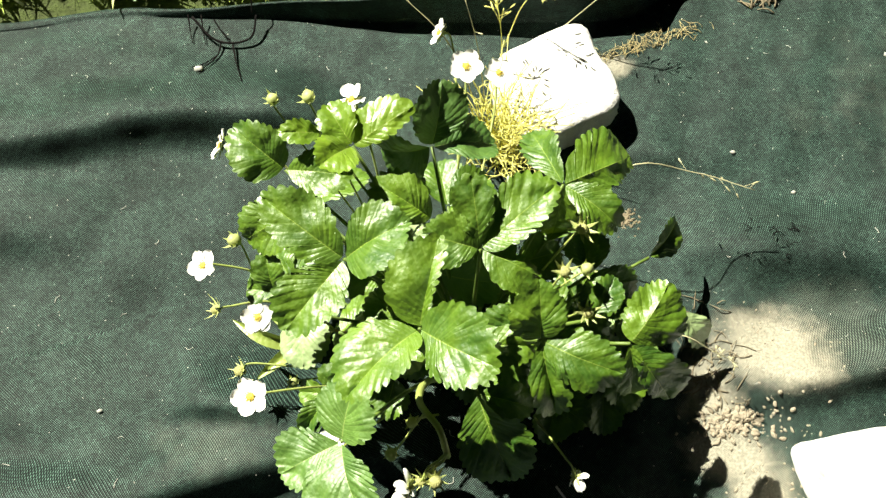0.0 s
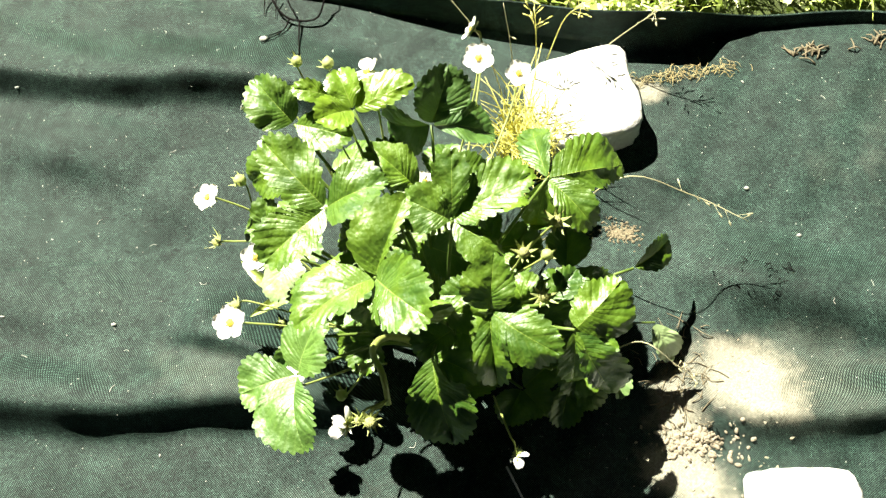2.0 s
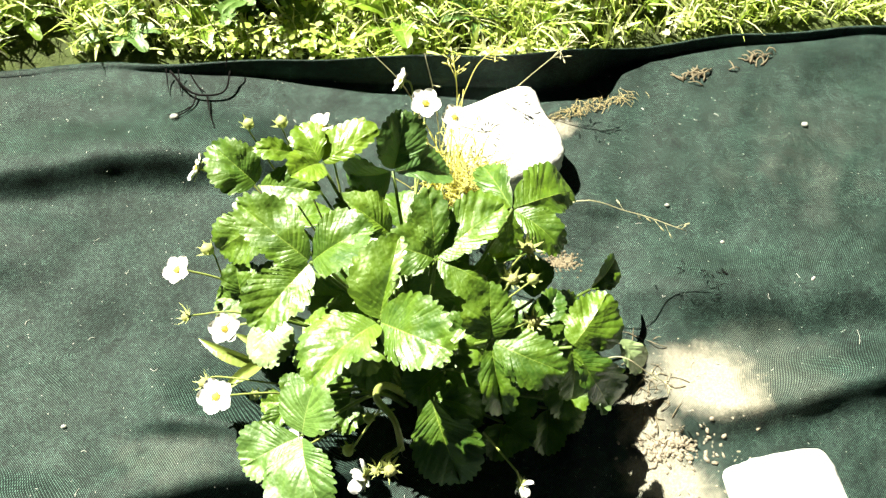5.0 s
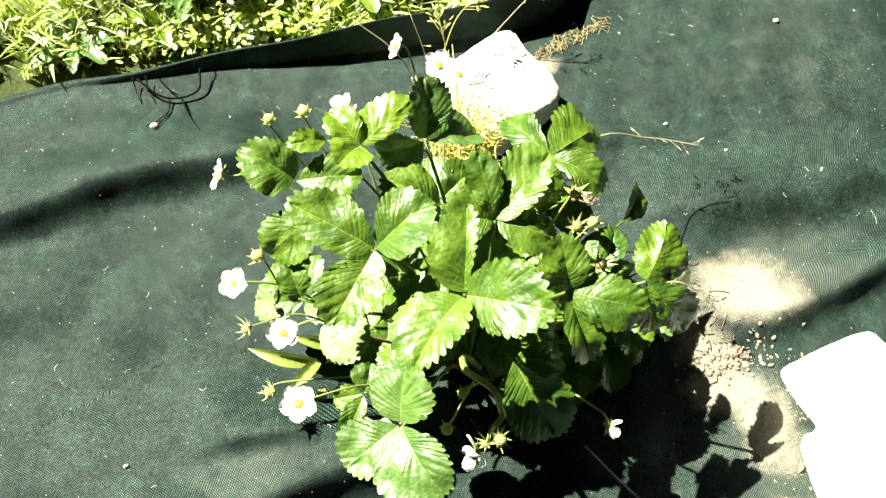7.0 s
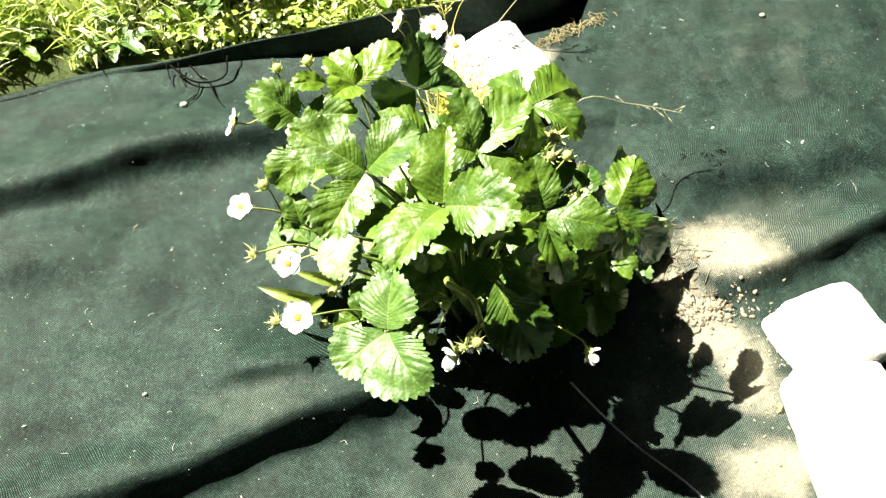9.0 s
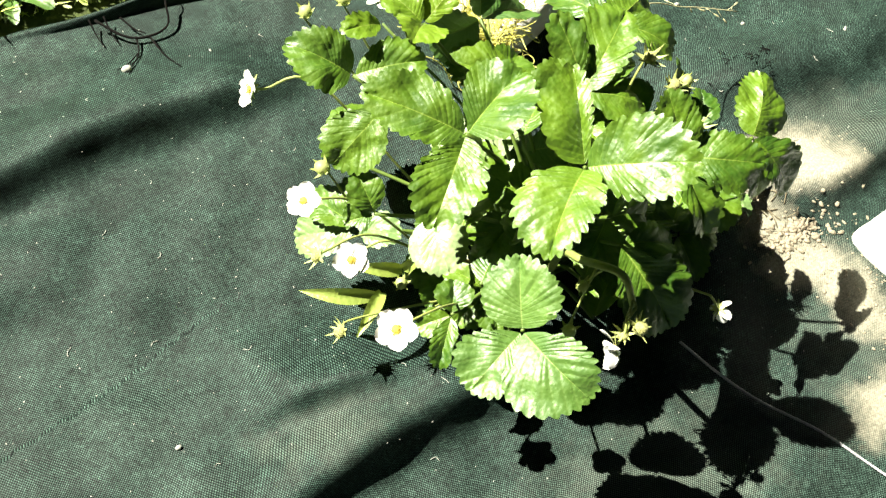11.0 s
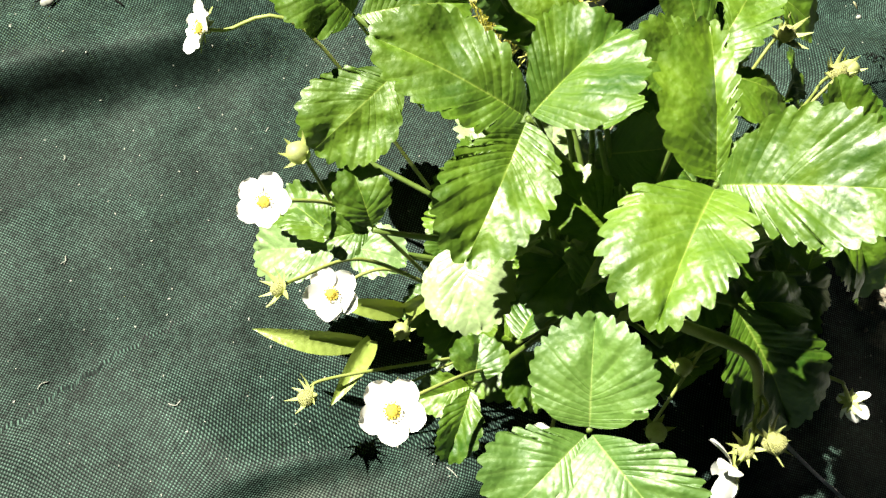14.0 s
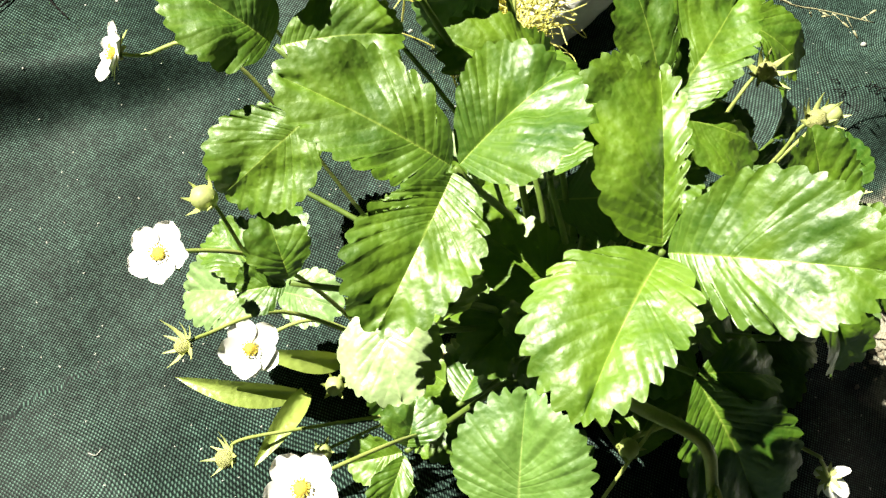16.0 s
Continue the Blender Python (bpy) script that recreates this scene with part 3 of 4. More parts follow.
# mid-height filler leaves added to keep sun off the ground below
for joint, tips in (
        ((0.030, 0.340, 0.150), ((0.066, 0.366, 0.148), (0.022, 0.384, 0.146), (0.055, 0.325, 0.146))),
        ((0.060, 0.205, 0.150), ((0.030, 0.180, 0.140), (0.098, 0.200, 0.136))),
        ((0.120, 0.235, 0.140), ((0.160, 0.225, 0.135), (0.135, 0.195, 0.125), (0.100, 0.262, 0.150))),
        ((0.000, 0.235, 0.140), ((-0.040, 0.215, 0.135), (-0.008, 0.195, 0.130), (0.012, 0.270, 0.150))),
        ((0.150, 0.285, 0.120), ((0.190, 0.270, 0.105), (0.165, 0.250, 0.110), (0.145, 0.325, 0.125))),
        ((0.085, 0.290, 0.140), ((0.125, 0.300, 0.140), (0.060, 0.315, 0.140), (0.090, 0.255, 0.150))),
        ((0.175, 0.215, 0.110), ((0.192, 0.240, 0.100), (0.186, 0.186, 0.095), (0.168, 0.175, 0.100))),
        ((-0.020, 0.285, 0.130), ((-0.062, 0.285, 0.125), (-0.030, 0.318, 0.135), (0.008, 0.310, 0.132)))):
    leaf(joint, [(t, 0.046, (0.1 * k - 0.05, -0.3, 0.93)) for k, t in enumerate(tips)])

# hidden leaves added inside the crown, which close it against the sun
for c, w in (((0.125, 0.196, 0.157), 0.050), ((0.101, 0.214, 0.105), 0.046), ((0.180, 0.250, 0.105), 0.036),
             ((0.088, 0.212, 0.162), 0.040), ((-0.022, 0.219, 0.110), 0.044), ((0.063, 0.197, 0.093), 0.046), ((0.180, 0.222, 0.060), 0.040),
             ((-0.022, 0.205, 0.196), 0.034), ((0.075, 0.178, 0.050), 0.050), ((-0.070, 0.392, 0.075), 0.052), ((0.031, 0.285, 0.192), 0.044),
             ((0.073, 0.316, 0.168), 0.044), ((0.088, 0.305, 0.196), 0.036), ((0.051, 0.336, 0.075), 0.050), ((0.129, 0.318, 0.150), 0.040), ((-0.042, 0.239, 0.165), 0.038), ((0.172, 0.220, 0.075), 0.046), ((0.045, 0.190, 0.215), 0.034)):
    out = Vector((0.75, 0.55, -0.15)).normalized() * w * 0.62
    leaf(Vector(c) - out, ((Vector(c) + out, w, (-0.45, 0.30, 0.84), 0.15, 0.08),))

# low filler leaves added to thicken the shade under the crown
low = random.Random(77)
for k in range(20):
    a = 2.4 * k
    r = 0.025 + 0.100 * math.sqrt(k / 20)
    j = Vector((0.055 + r * 1.1 * math.cos(a), 0.225 + r * 0.8 * math.sin(a), low.uniform(0.035, 0.060)))
    if j.y < 0.185 or j.x < -0.06:
        continue
    tips = []
    for q in range(3):
        b = a + (q - 1) * 1.3 + low.uniform(-0.2, 0.2)
        tips.append((j + Vector((math.cos(b), math.sin(b), low.uniform(-0.25, 0.1))) * low.uniform(0.034, 0.044), 0.040, (0.0, -0.2, 0.95)))
    leaf(j, tips)


def petal_mesh(at, out, up, size, cup, seed):
    rng = random.Random(seed)
    side, ahead, nz = basis(out, up)
    verts, faces = [], []
    nu, nv = 8, 8
    for i in range(nu + 1):
        u = i / nu
        half = 0.06 + 0.39 * math.sqrt(max(0.0, 1 - ((u - 0.56) / 0.46) ** 2)) if u > 0.1 else 0.10
        if i == nu:
            half = 0.16
        for k in range(nv + 1):
            v = 2 * k / nv - 1
            z = cup * u * u + 0.10 * v * v * u + 0.02 * math.sin(3 * v + seed + 2 * u)
            verts.append(at + size * (v * half * side + (0.10 + 0.90 * u - 0.05 * v * v * u) * ahead + z * nz))
    for i in range(nu):
        for k in range(nv):
            a = i * (nv + 1) + k
            faces.append((a, a + 1, a + nv + 2, a + nv + 1))
    return mesh_of("petal", verts, faces, PETAL)


def sepal_ring(at, face, size, count, lift, material=SEPAL, seed=0, slim=1.0):
    rng = random.Random(seed)
    a, b, c = basis((0.3, 0.9, 0.2) if abs(Vector(face).normalized().dot(Vector((0.3, 0.9, 0.2)).normalized())) < 0.9 else (1, 0, 0), face)
    bundle = Bundle()
    for k in range(count):
        ang = 2 * math.pi * (k + rng.uniform(-0.15, 0.15)) / count
        out = math.cos(ang) * a + math.sin(ang) * b
        s = out.cross(c)
        ln = size * rng.uniform(0.8, 1.15)
        rise = lift + (1 - slim) * rng.uniform(-0.6, 1.6)
        verts = []
        for u, w in ((0.0, 0.12), (0.35, 0.20), (0.7, 0.12), (1.0, 0.01)):
            p = at + ln * (u * out + rise * u * u * c)
            verts += [p - s * ln * w * slim, p + c * ln * 0.03, p + s * ln * w * slim]
        faces = [(r * 3 + q, r * 3 + q + 1, r * 3 + q + 4, r * 3 + q + 3) for r in range(3) for q in range(2)]
        bundle.add(verts, faces)
    return bundle.mesh("calyx", material)


def dome_mesh(name, at, face, radius, material, height=0.6, bumps=0.12, seed=0):
    a, b, c = basis((0.3, 0.9, 0.2), face)
    verts, faces = lump(random.Random(seed), (radius, radius, radius * height), 2, bumps)
    return mesh_of(name, [at + v.x * a + v.y * b + v.z * c for v in verts], faces, material)


def stamens(at, face, radius, seed):
    rng = random.Random(seed)
    a, b, c = basis((0.3, 0.9, 0.2), face)
    bundle = Bundle()
    for k in range(16):
        ang = 2 * math.pi * k / 16 + rng.uniform(-0.1, 0.1)
        foot = at + radius * 0.8 * (math.cos(ang) * a + math.sin(ang) * b)
        head = at + radius * rng.uniform(1.2, 1.5) * (math.cos(ang) * a + math.sin(ang) * b) + c * radius * rng.uniform(0.5, 0.9)
        bundle.add(*tube_data((foot, head), radius * 0.07, radius * 0.07, 4, 1))
        v, f = lump(rng, (radius * 0.20,) * 3, 1, 0.2)
        bundle.add([p + head for p in v], f)
    return bundle.mesh("stamens", ANTHER)


flower_count = [0]


def flower(at, face, size=0.0135, stem=(), cup=0.15, petals=5, skip=()):
    flower_count[0] += 1
    seed = 300 + flower_count[0]
    p = Vector(at) - CROWN
    f = Vector(face).normalized()
    route = [Vector(q) - CROWN for q in stem] + [p - f * 0.012, p - f * 0.001]
    ob = part("flower", tube("flower_stem", route, 0.0011, 0.0009, STEM), plant, "open white five-petalled flower on a thin stem")
    a, b, c = basis((0.35, 0.9, 0.25), f)
    turn = random.Random(seed).uniform(0, 6.28)
    for k in range(petals):
        if k in skip:
            continue
        ang = turn + 2 * math.pi * k / petals
        part("petal", petal_mesh(p + f * (0.0006 * (k % 2)), math.cos(ang) * a + math.sin(ang) * b, f, size, cup, seed + k), ob)
    part("calyx", sepal_ring(p - f * 0.001, f, size * 0.75, 10, -0.1, SEPAL, seed), ob, "green sepals")
    part("flower_center", dome_mesh("flower_center", p + f * 0.001, f, size * 0.20, ANTHER, 0.7, 0.2, seed), ob, "yellow centre")
    part("stamen_ring", stamens(p + f * 0.001, f, size * 0.17, seed), ob, "yellow stamens")
    return ob


def fruit(at, face, size=0.006, stem=(), spread=0.0155, label="small green unripe fruit with spreading sepals"):
    flower_count[0] += 1
    seed = 300 + flower_count[0]
    p = Vector(at) - CROWN
    f = Vector(face).normalized()
    route = [Vector(q) - CROWN for q in stem] + [p - f * 0.010, p]
    ob = part("fruit", tube("fruit_stem", route, 0.0011, 0.0009, STEM), plant, label)
    part("berry", dome_mesh("berry", p + f * size * 0.4, f, size * 0.8, BERRY, 1.2, 0.18, seed), ob)
    part("calyx", sepal_ring(p, f, spread * 0.72, 9, 0.45, SEPAL, seed, 0.65), ob, "pale green sepals")
    return ob


def bud(at, face, size=0.0045, stem=()):
    flower_count[0] += 1
    seed = 300 + flower_count[0]
    p = Vector(at) - CROWN
    f = Vector(face).normalized()
    route = [Vector(q) - CROWN for q in stem] + [p - f * 0.008, p]
    ob = part("bud", tube("bud_stem", route, 0.0009, 0.0008, STEM), plant, "closed pale green flower bud")
    part("bud_head", dome_mesh("bud_head", p + f * size * 0.4, f, size, SEPAL, 1.1, 0.15, seed), ob)
    part("calyx", sepal_ring(p, f, size * 1.5, 6, 0.9, SEPAL, seed), ob)
    return ob


TRUSS = (-0.070, 0.245, 0.110)
flower((-0.161, 0.269, 0.214), (-0.45, -0.35, 0.82), 0.0128, (TRUSS, (-0.100, 0.268, 0.150), (-0.127, 0.272, 0.188)))
flower((-0.130, 0.177, 0.164), (-0.25, -0.35, 0.88), 0.0158, ((-0.05, 0.20, 0.09), (-0.085, 0.19, 0.135)))
flower((-0.158, 0.384, 0.188), (-0.92, 0.05, 0.35), 0.0145, ((-0.05, 0.31, 0.10), (-0.11, 0.37, 0.19)))
flower((-0.132, 0.251, 0.134), (-0.15, -0.45, 0.88), 0.0145, (TRUSS, (-0.10, 0.26, 0.125)))
flower((-0.046, 0.400, 0.231), (-0.2, 0.55, 0.8), 0.0145, ((-0.02, 0.33, 0.13), (-0.035, 0.38, 0.205)))
flower((0.047, 0.434, 0.222), (0.0, -0.35, 0.93), 0.0145, ((0.03, 0.33, 0.12), (0.045, 0.40, 0.19)))
flower((0.028, 0.508, 0.158), (-0.85, 0.25, 0.45), 0.0135, ((0.04, 0.34, 0.10), (0.042, 0.46, 0.13)))
flower((0.080, 0.470, 0.150), (0.1, -0.3, 0.95), 0.0135, ((0.05, 0.34, 0.10), (0.075, 0.44, 0.12)))
flower((-0.007, 0.098, 0.196), (-0.75, -0.45, -0.35), 0.0135, ((0.022, 0.122, 0.192), (0.008, 0.112, 0.204)), 0.55)
flower((0.128, 0.115, 0.102), (0.2, -0.5, -0.4), 0.0100, ((0.10, 0.17, 0.08), (0.120, 0.13, 0.11)), 0.6)
flower((0.000, 0.378, 0.080), (0.1, -0.5, 0.85), 0.0105, ((0.03, 0.29, 0.05),), 0.1)
flower((-0.068, 0.140, 0.150), (-0.3, 0.2, 0.9), 0.0130, ((-0.03, 0.17, 0.10),), 0.2)
fruit((-0.159, 0.249, 0.164), (-0.7, -0.3, 0.3), 0.0045, (TRUSS, (-0.115, 0.258, 0.150)))
fruit((-0.152, 0.218, 0.088), (-0.6, -0.5, 0.2), 0.0060, ((-0.055, 0.22, 0.06), (-0.110, 0.222, 0.080)))
fruit((0.012, 0.103, 0.203), (0.1, -0.7, 0.45), 0.0060, ((0.022, 0.124, 0.196), (0.018, 0.116, 0.202)))
fruit((0.003, 0.104, 0.196), (-0.5, -0.6, 0.3), 0.0045, ((0.022, 0.124, 0.196), (0.012, 0.114, 0.202)), 0.012)
fruit((0.134, 0.296, 0.200), (0.0, -0.3, 0.9), 0.0060, ((0.075, 0.26, 0.08), (0.120, 0.290, 0.170)), 0.018)
fruit((0.112, 0.246, 0.240), (0.1, -0.2, 0.95), 0.0055, ((0.075, 0.235, 0.10), (0.105, 0.244, 0.210)))
fruit((0.132, 0.225, 0.205), (0.1, -0.3, 0.9), 0.0055, ((0.075, 0.235, 0.10), (0.122, 0.230, 0.180)))
bud((0.130, 0.252, 0.228), (0.2, -0.1, 0.95), 0.005, ((0.105, 0.244, 0.195),))
bud((-0.138, 0.290, 0.208), (-0.4, 0.1, 0.8), 0.0055, ((-0.127, 0.272, 0.186),))
bud((-0.079, 0.397, 0.240), (-0.1, 0.3, 0.9), 0.0055, ((-0.04, 0.34, 0.14),))
bud((-0.108, 0.398, 0.236), (-0.1, 0.3, 0.9), 0.005, ((-0.05, 0.34, 0.14),))
bud((-0.094, 0.236, 0.090), (-0.2, -0.3, 0.9), 0.005, (TRUSS,))
bud((-0.108, 0.208, 0.080), (-0.2, -0.3, 0.9), 0.005, ((-0.055, 0.22, 0.06),))
bud((-0.004, 0.148, 0.190), (-0.1, -0.4, 0.9), 0.0045, ((0.016, 0.150, 0.205),))
bud((-0.020, 0.128, 0.170), (-0.3, -0.4, 0.8), 0.005, ((0.006, 0.152, 0.205),))


def bract(name, a, b, width, normal, material=SEPAL, label=""):
    """A narrow folded leaf at a branching of the flower stalk."""
    p, q = Vector(a) - CROWN, Vector(b) - CROWN
    side, ahead, up = basis(q - p, normal)
    ln = (q - p).length
    verts, faces = [], []
    for i in range(9):
        u = i / 8
        w = width * math.sin(math.pi * (0.10 + 0.90 * u) ** 0.8) ** 0.8
        for k in range(5):
            v = k / 2 - 1
            verts.append(p + ahead * ln * u + side * w * 0.5 * v + up * (0.38 * w * abs(v) + ln * 0.12 * math.sin(math.pi * u)))
    for i in range(8):
        for k in range(4):
            c = i * 5 + k
            faces.append((c, c + 1, c + 6, c + 5))
    return part(name, mesh_of(name, verts, faces, material), plant, label)


bract("bract", (-0.110, 0.248, 0.056), (-0.167, 0.271, 0.066), 0.014, (-0.1, -0.6, 0.8), LEAF_YOUNG, "yellow-green folded bract")
bract("bract", (-0.086, 0.251, 0.080), (-0.128, 0.262, 0.098), 0.012, (-0.1, -0.5, 0.85), LEAF_YOUNG, "yellow-green folded bract")
bract("bract", (-0.106, 0.244, 0.066), (-0.142, 0.212, 0.074), 0.012, (-0.1, -0.3, 0.95), LEAF_YOUNG, "yellow-green folded bract")
bract("bract", (-0.086, 0.250, 0.085), (-0.070, 0.246, 0.115), 0.010, (-0.4, -0.6, 0.7), LEAF_YOUNG, "yellow-green folded bract")
part("flower_stalk", tube("flower_stalk", [Vector(q) - CROWN for q in ((0.03, 0.235, 0.0), (-0.02, 0.24, 0.06), TRUSS)], 0.0022, 0.0016, RED_STEM), plant)
part("flower_stalk", tube("flower_stalk", [Vector(q) - CROWN for q in ((0.05, 0.225, 0.0), (0.012, 0.190, 0.150), (0.002, 0.162, 0.200), (0.016, 0.138, 0.213), (0.022, 0.121, 0.192))], 0.0034, 0.0026, STEM), plant)
part("flower_stalk", tube("flower_stalk", [Vector(q) - CROWN for q in ((0.05, 0.235, 0.0), (0.07, 0.235, 0.06), (0.078, 0.236, 0.11))], 0.0022, 0.0016, STEM), plant)


# ---- stones ----
def stone(at, size, turn, label, seed):
    rng = random.Random(seed)
    bm = bmesh.new()
    bmesh.ops.create_cube(bm, size=1.0)
    bmesh.ops.subdivide_edges(bm, edges=bm.edges[:], cuts=9, use_grid_fill=True)
    off = Vector((rng.uniform(-9, 9), rng.uniform(-9, 9), rng.uniform(-9, 9)))
    for v in bm.verts:
        p = v.co * 2
        q = 7.0
        r = (abs(p.x) ** q + abs(p.y) ** q + abs(p.z) ** q) ** (1 / q)
        p = p / r
        p.x += 0.12 * p.y * (1 if seed % 2 else -1) + 0.08 * p.z
        d = 1 + 0.10 * noise.noise(p * 1.1 + off) + 0.05 * noise.noise(p * 2.7 + off) + 0.02 * noise.noise(p * 8 + off)
        v.co = Vector((p.x * size[0], p.y * size[1], p.z * size[2])) * 0.5 * d
    me = bpy.data.meshes.new("stone")
    bm.to_mesh(me)
    bm.free()
    me.materials.append(STONE)
    me.polygons.foreach_set("use_smooth", [True] * len(me.polygons))
    ob = new("stone", me)
    ob.location, ob.rotation_euler = at, (0, 0, radians(turn))
    return tagged(ob, label, "stone", "white stones on the ground cover")


stone((0.146, 0.520, 0.023), (0.112, 0.112, 0.056), 24, "rough white limestone block weighing down the ground cover behind the plant", 1)
stone((0.397, 0.113, 0.026), (0.090, 0.090, 0.062), 6, "large white limestone block lying on the sandy ground cover", 2)
stone((0.374, 0.003, 0.026), (0.092, 0.152, 0.062), -8, "white limestone block beside another on the ground cover", 4)


# ---- dry plants, strands standing in for a shadow, and cord ----
def dry_clump():
    rng = random.Random(11)
    at = Vector((0.088, 0.462, cover_z(0.088, 0.462)))
    clump = thing("dry_grass_clump", at, "yellowed dry weed tuft between the plant and the white stone", "dry grass")
    for k in range(120):
        ang = rng.uniform(0, 6.28)
        ln = rng.uniform(0.04, 0.125)
        out = Vector((math.cos(ang), math.sin(ang), 0)) * ln * rng.uniform(0.25, 0.7)
        root = Vector((rng.gauss(0, 0.014), rng.gauss(0, 0.016), -0.002))
        a = root + out * 0.4 + Vector((0, 0, ln * 0.6))
        b = root + out + Vector((rng.gauss(0, 0.006), rng.gauss(0, 0.006), ln * rng.uniform(0.7, 1.0)))
        part("dry_blade", tube("dry_blade", (root, a, b), 0.0009, 0.0004, DRY, 4, 4), clump)
    for k in range(150):
        p = Vector((rng.gauss(0.006, 0.017), rng.gauss(-0.006, 0.024), rng.uniform(0.02, 0.100)))
        r, turn, lean = rng.uniform(0.006, 0.014), rng.uniform(0, 6.28), Vector((rng.uniform(-1, 1), rng.uniform(-1, 1), rng.uniform(-1, 1))).normalized()
        e1, e2, _ = basis(lean, (0.3, 0.2, 1.0))
        loop = [p + r * (math.cos(turn + q * 0.9) * e1 + math.sin(turn + q * 0.9) * e2) + lean * 0.003 * q for q in range(6)]
        part("curled_blade", tube("curled_blade", loop, 0.0005, 0.0003, DRY, 4, 4), clump)


dry_clump()


def seed_stalk(points, heads, thick, label, material=SEED, seed=0, head_size=0.006):
    """A thin grass stalk with drooping spikelets near its end."""
    rng = random.Random(seed)
    root = Vector(points[0])
    st = thing("grass_stalk", root, label, "grass stalk", "dry grass stalks")
    line = [Vector(p) - root for p in points]
    part("stalk", tube("stalk", line, thick, thick * 0.5, material, 5, 6), st)
    curve = smooth_line(line, 10)
    for k in range(heads):
        f = 0.66 + 0.33 * k / max(1, heads - 1)
        i = min(len(curve) - 2, int(f * (len(curve) - 1)))
        p, run = curve[i], (curve[i + 1] - curve[i]).normalized()
        d = (run * 0.8 + Vector((rng.uniform(-1, 1), rng.uniform(-1, 1), rng.uniform(-0.6, 0.5))).normalized()).normalized()
        q = p + d * head_size * rng.uniform(0.7, 1.7) * (1.7 - f)
        part("branch", tube("branch", (p, q), thick * 0.35, thick * 0.25, material, 4, 2), st)
        v, f2 = lump(rng, (0.0009, 0.0008, 0.0040), 1, 0.15)
        rot = d.to_track_quat("Z", "Y")
        part("spikelet", mesh_of("spikelet", [q + rot @ c for c in v], f2, material), st)
    return st


seed_stalk(((0.12, 0.36, 0.0), (0.185, 0.378, 0.135), (0.255, 0.384, 0.112), (0.315, 0.372, 0.095)), 8, 0.0008, "pale arching grass stalk with small seed heads", seed=21, head_size=0.012)
seed_stalk(((0.20, 0.25, 0.0), (0.225, 0.235, 0.10), (0.258, 0.222, 0.09), (0.285, 0.215, 0.07)), 8, 0.0007, "thin pale grass stalk with small seed heads", seed=22, head_size=0.007)
seed_stalk(((0.150, 0.600, 0.0), (0.185, 0.600, 0.06), (0.225, 0.610, 0.105)), 14, 0.0008, "dry grass stalk with seed heads behind the white stone", seed=23, head_size=0.013)
seed_stalk(((0.100, 0.590, 0.0), (0.115, 0.590, 0.08), (0.135, 0.580, 0.125)), 16, 0.0008, "dry grass stalk with seed heads behind the white stone", DRY, seed=24, head_size=0.015)
seed_stalk(((0.075, 0.490, 0.0), (0.040, 0.522, 0.110), (-0.006, 0.554, 0.152)), 0, 0.0008, "straight pale dry grass stalk leaning from the tuft", SEED, seed=25)
seed_stalk(((0.078, 0.500, 0.0), (0.066, 0.530, 0.095), (0.053, 0.556, 0.142)), 1, 0.0007, "upright pale weed stalk with one small head", SEED, seed=26)
seed_stalk(((0.095, 0.520, 0.0), (0.090, 0.545, 0.090), (0.084, 0.565, 0.128)), 16, 0.0008, "yellow weed stalk with many small heads", DRY, seed=27, head_size=0.013)


# black strands modelled in place of a cast shadow, plus one dark stalk
def hoop_shadow():
    z = cover_z(-0.19, 0.59)
    at = Vector((-0.205, 0.600, z))
    r = thing("dark_twig_and_shadow", at, "black hoop and forked strands standing in for a cast shadow, with a dark stalk over the cover's edge", "root")
    P = lambda x, y, dz: Vector((x, y, cover_z(x, y) + dz)) - at
    part("root_arch", tube("root_arch", (P(-0.235, 0.628, 0.012), P(-0.215, 0.606, 0.008), P(-0.195, 0.599, 0.006), P(-0.172, 0.606, 0.008), P(-0.166, 0.628, 0.016)), 0.0014, 0.0011, TWIG_SHADOW, 7), r)
    part("root_branch", tube("root_branch", (P(-0.192, 0.600, 0.005), P(-0.186, 0.572, 0.003), P(-0.177, 0.543, 0.002)), 0.0011, 0.0005, TWIG_SHADOW, 6), r)
    part("root_branch", tube("root_branch", (P(-0.204, 0.601, 0.005), P(-0.208, 0.582, 0.003), P(-0.225, 0.555, 0.002)), 0.0010, 0.0005, TWIG_SHADOW, 6), r)
    part("root_branch", tube("root_branch", (P(-0.208, 0.583, 0.003), P(-0.222, 0.570, 0.002), P(-0.232, 0.566, 0.002)), 0.0008, 0.0004, TWIG_SHADOW, 5), r)
    part("root_branch", tube("root_branch", (P(-0.212, 0.625, 0.012), P(-0.203, 0.612, 0.006), P(-0.194, 0.603, 0.006)), 0.0010, 0.0007, TWIG_SHADOW, 5), r)
    part("root_stem", tube("root_stem", (P(-0.170, 0.628, 0.018), P(-0.172, 0.650, 0.030), P(-0.196, 0.690, 0.045), P(-0.225, 0.745, 0.060)), 0.0008, 0.0005, TWIG_SHADOW, 6), r)
    for k, (x, y) in enumerate(((-0.238, 0.606), (-0.224, 0.604))):
        part("rootlet", tube("rootlet", (P(x - 0.002, 0.632, 0.010), P(x, y + 0.010, 0.004), P(x + 0.003, y - 0.004, 0.002)), 0.0009, 0.0004, TWIG_SHADOW, 5), r)


hoop_shadow()


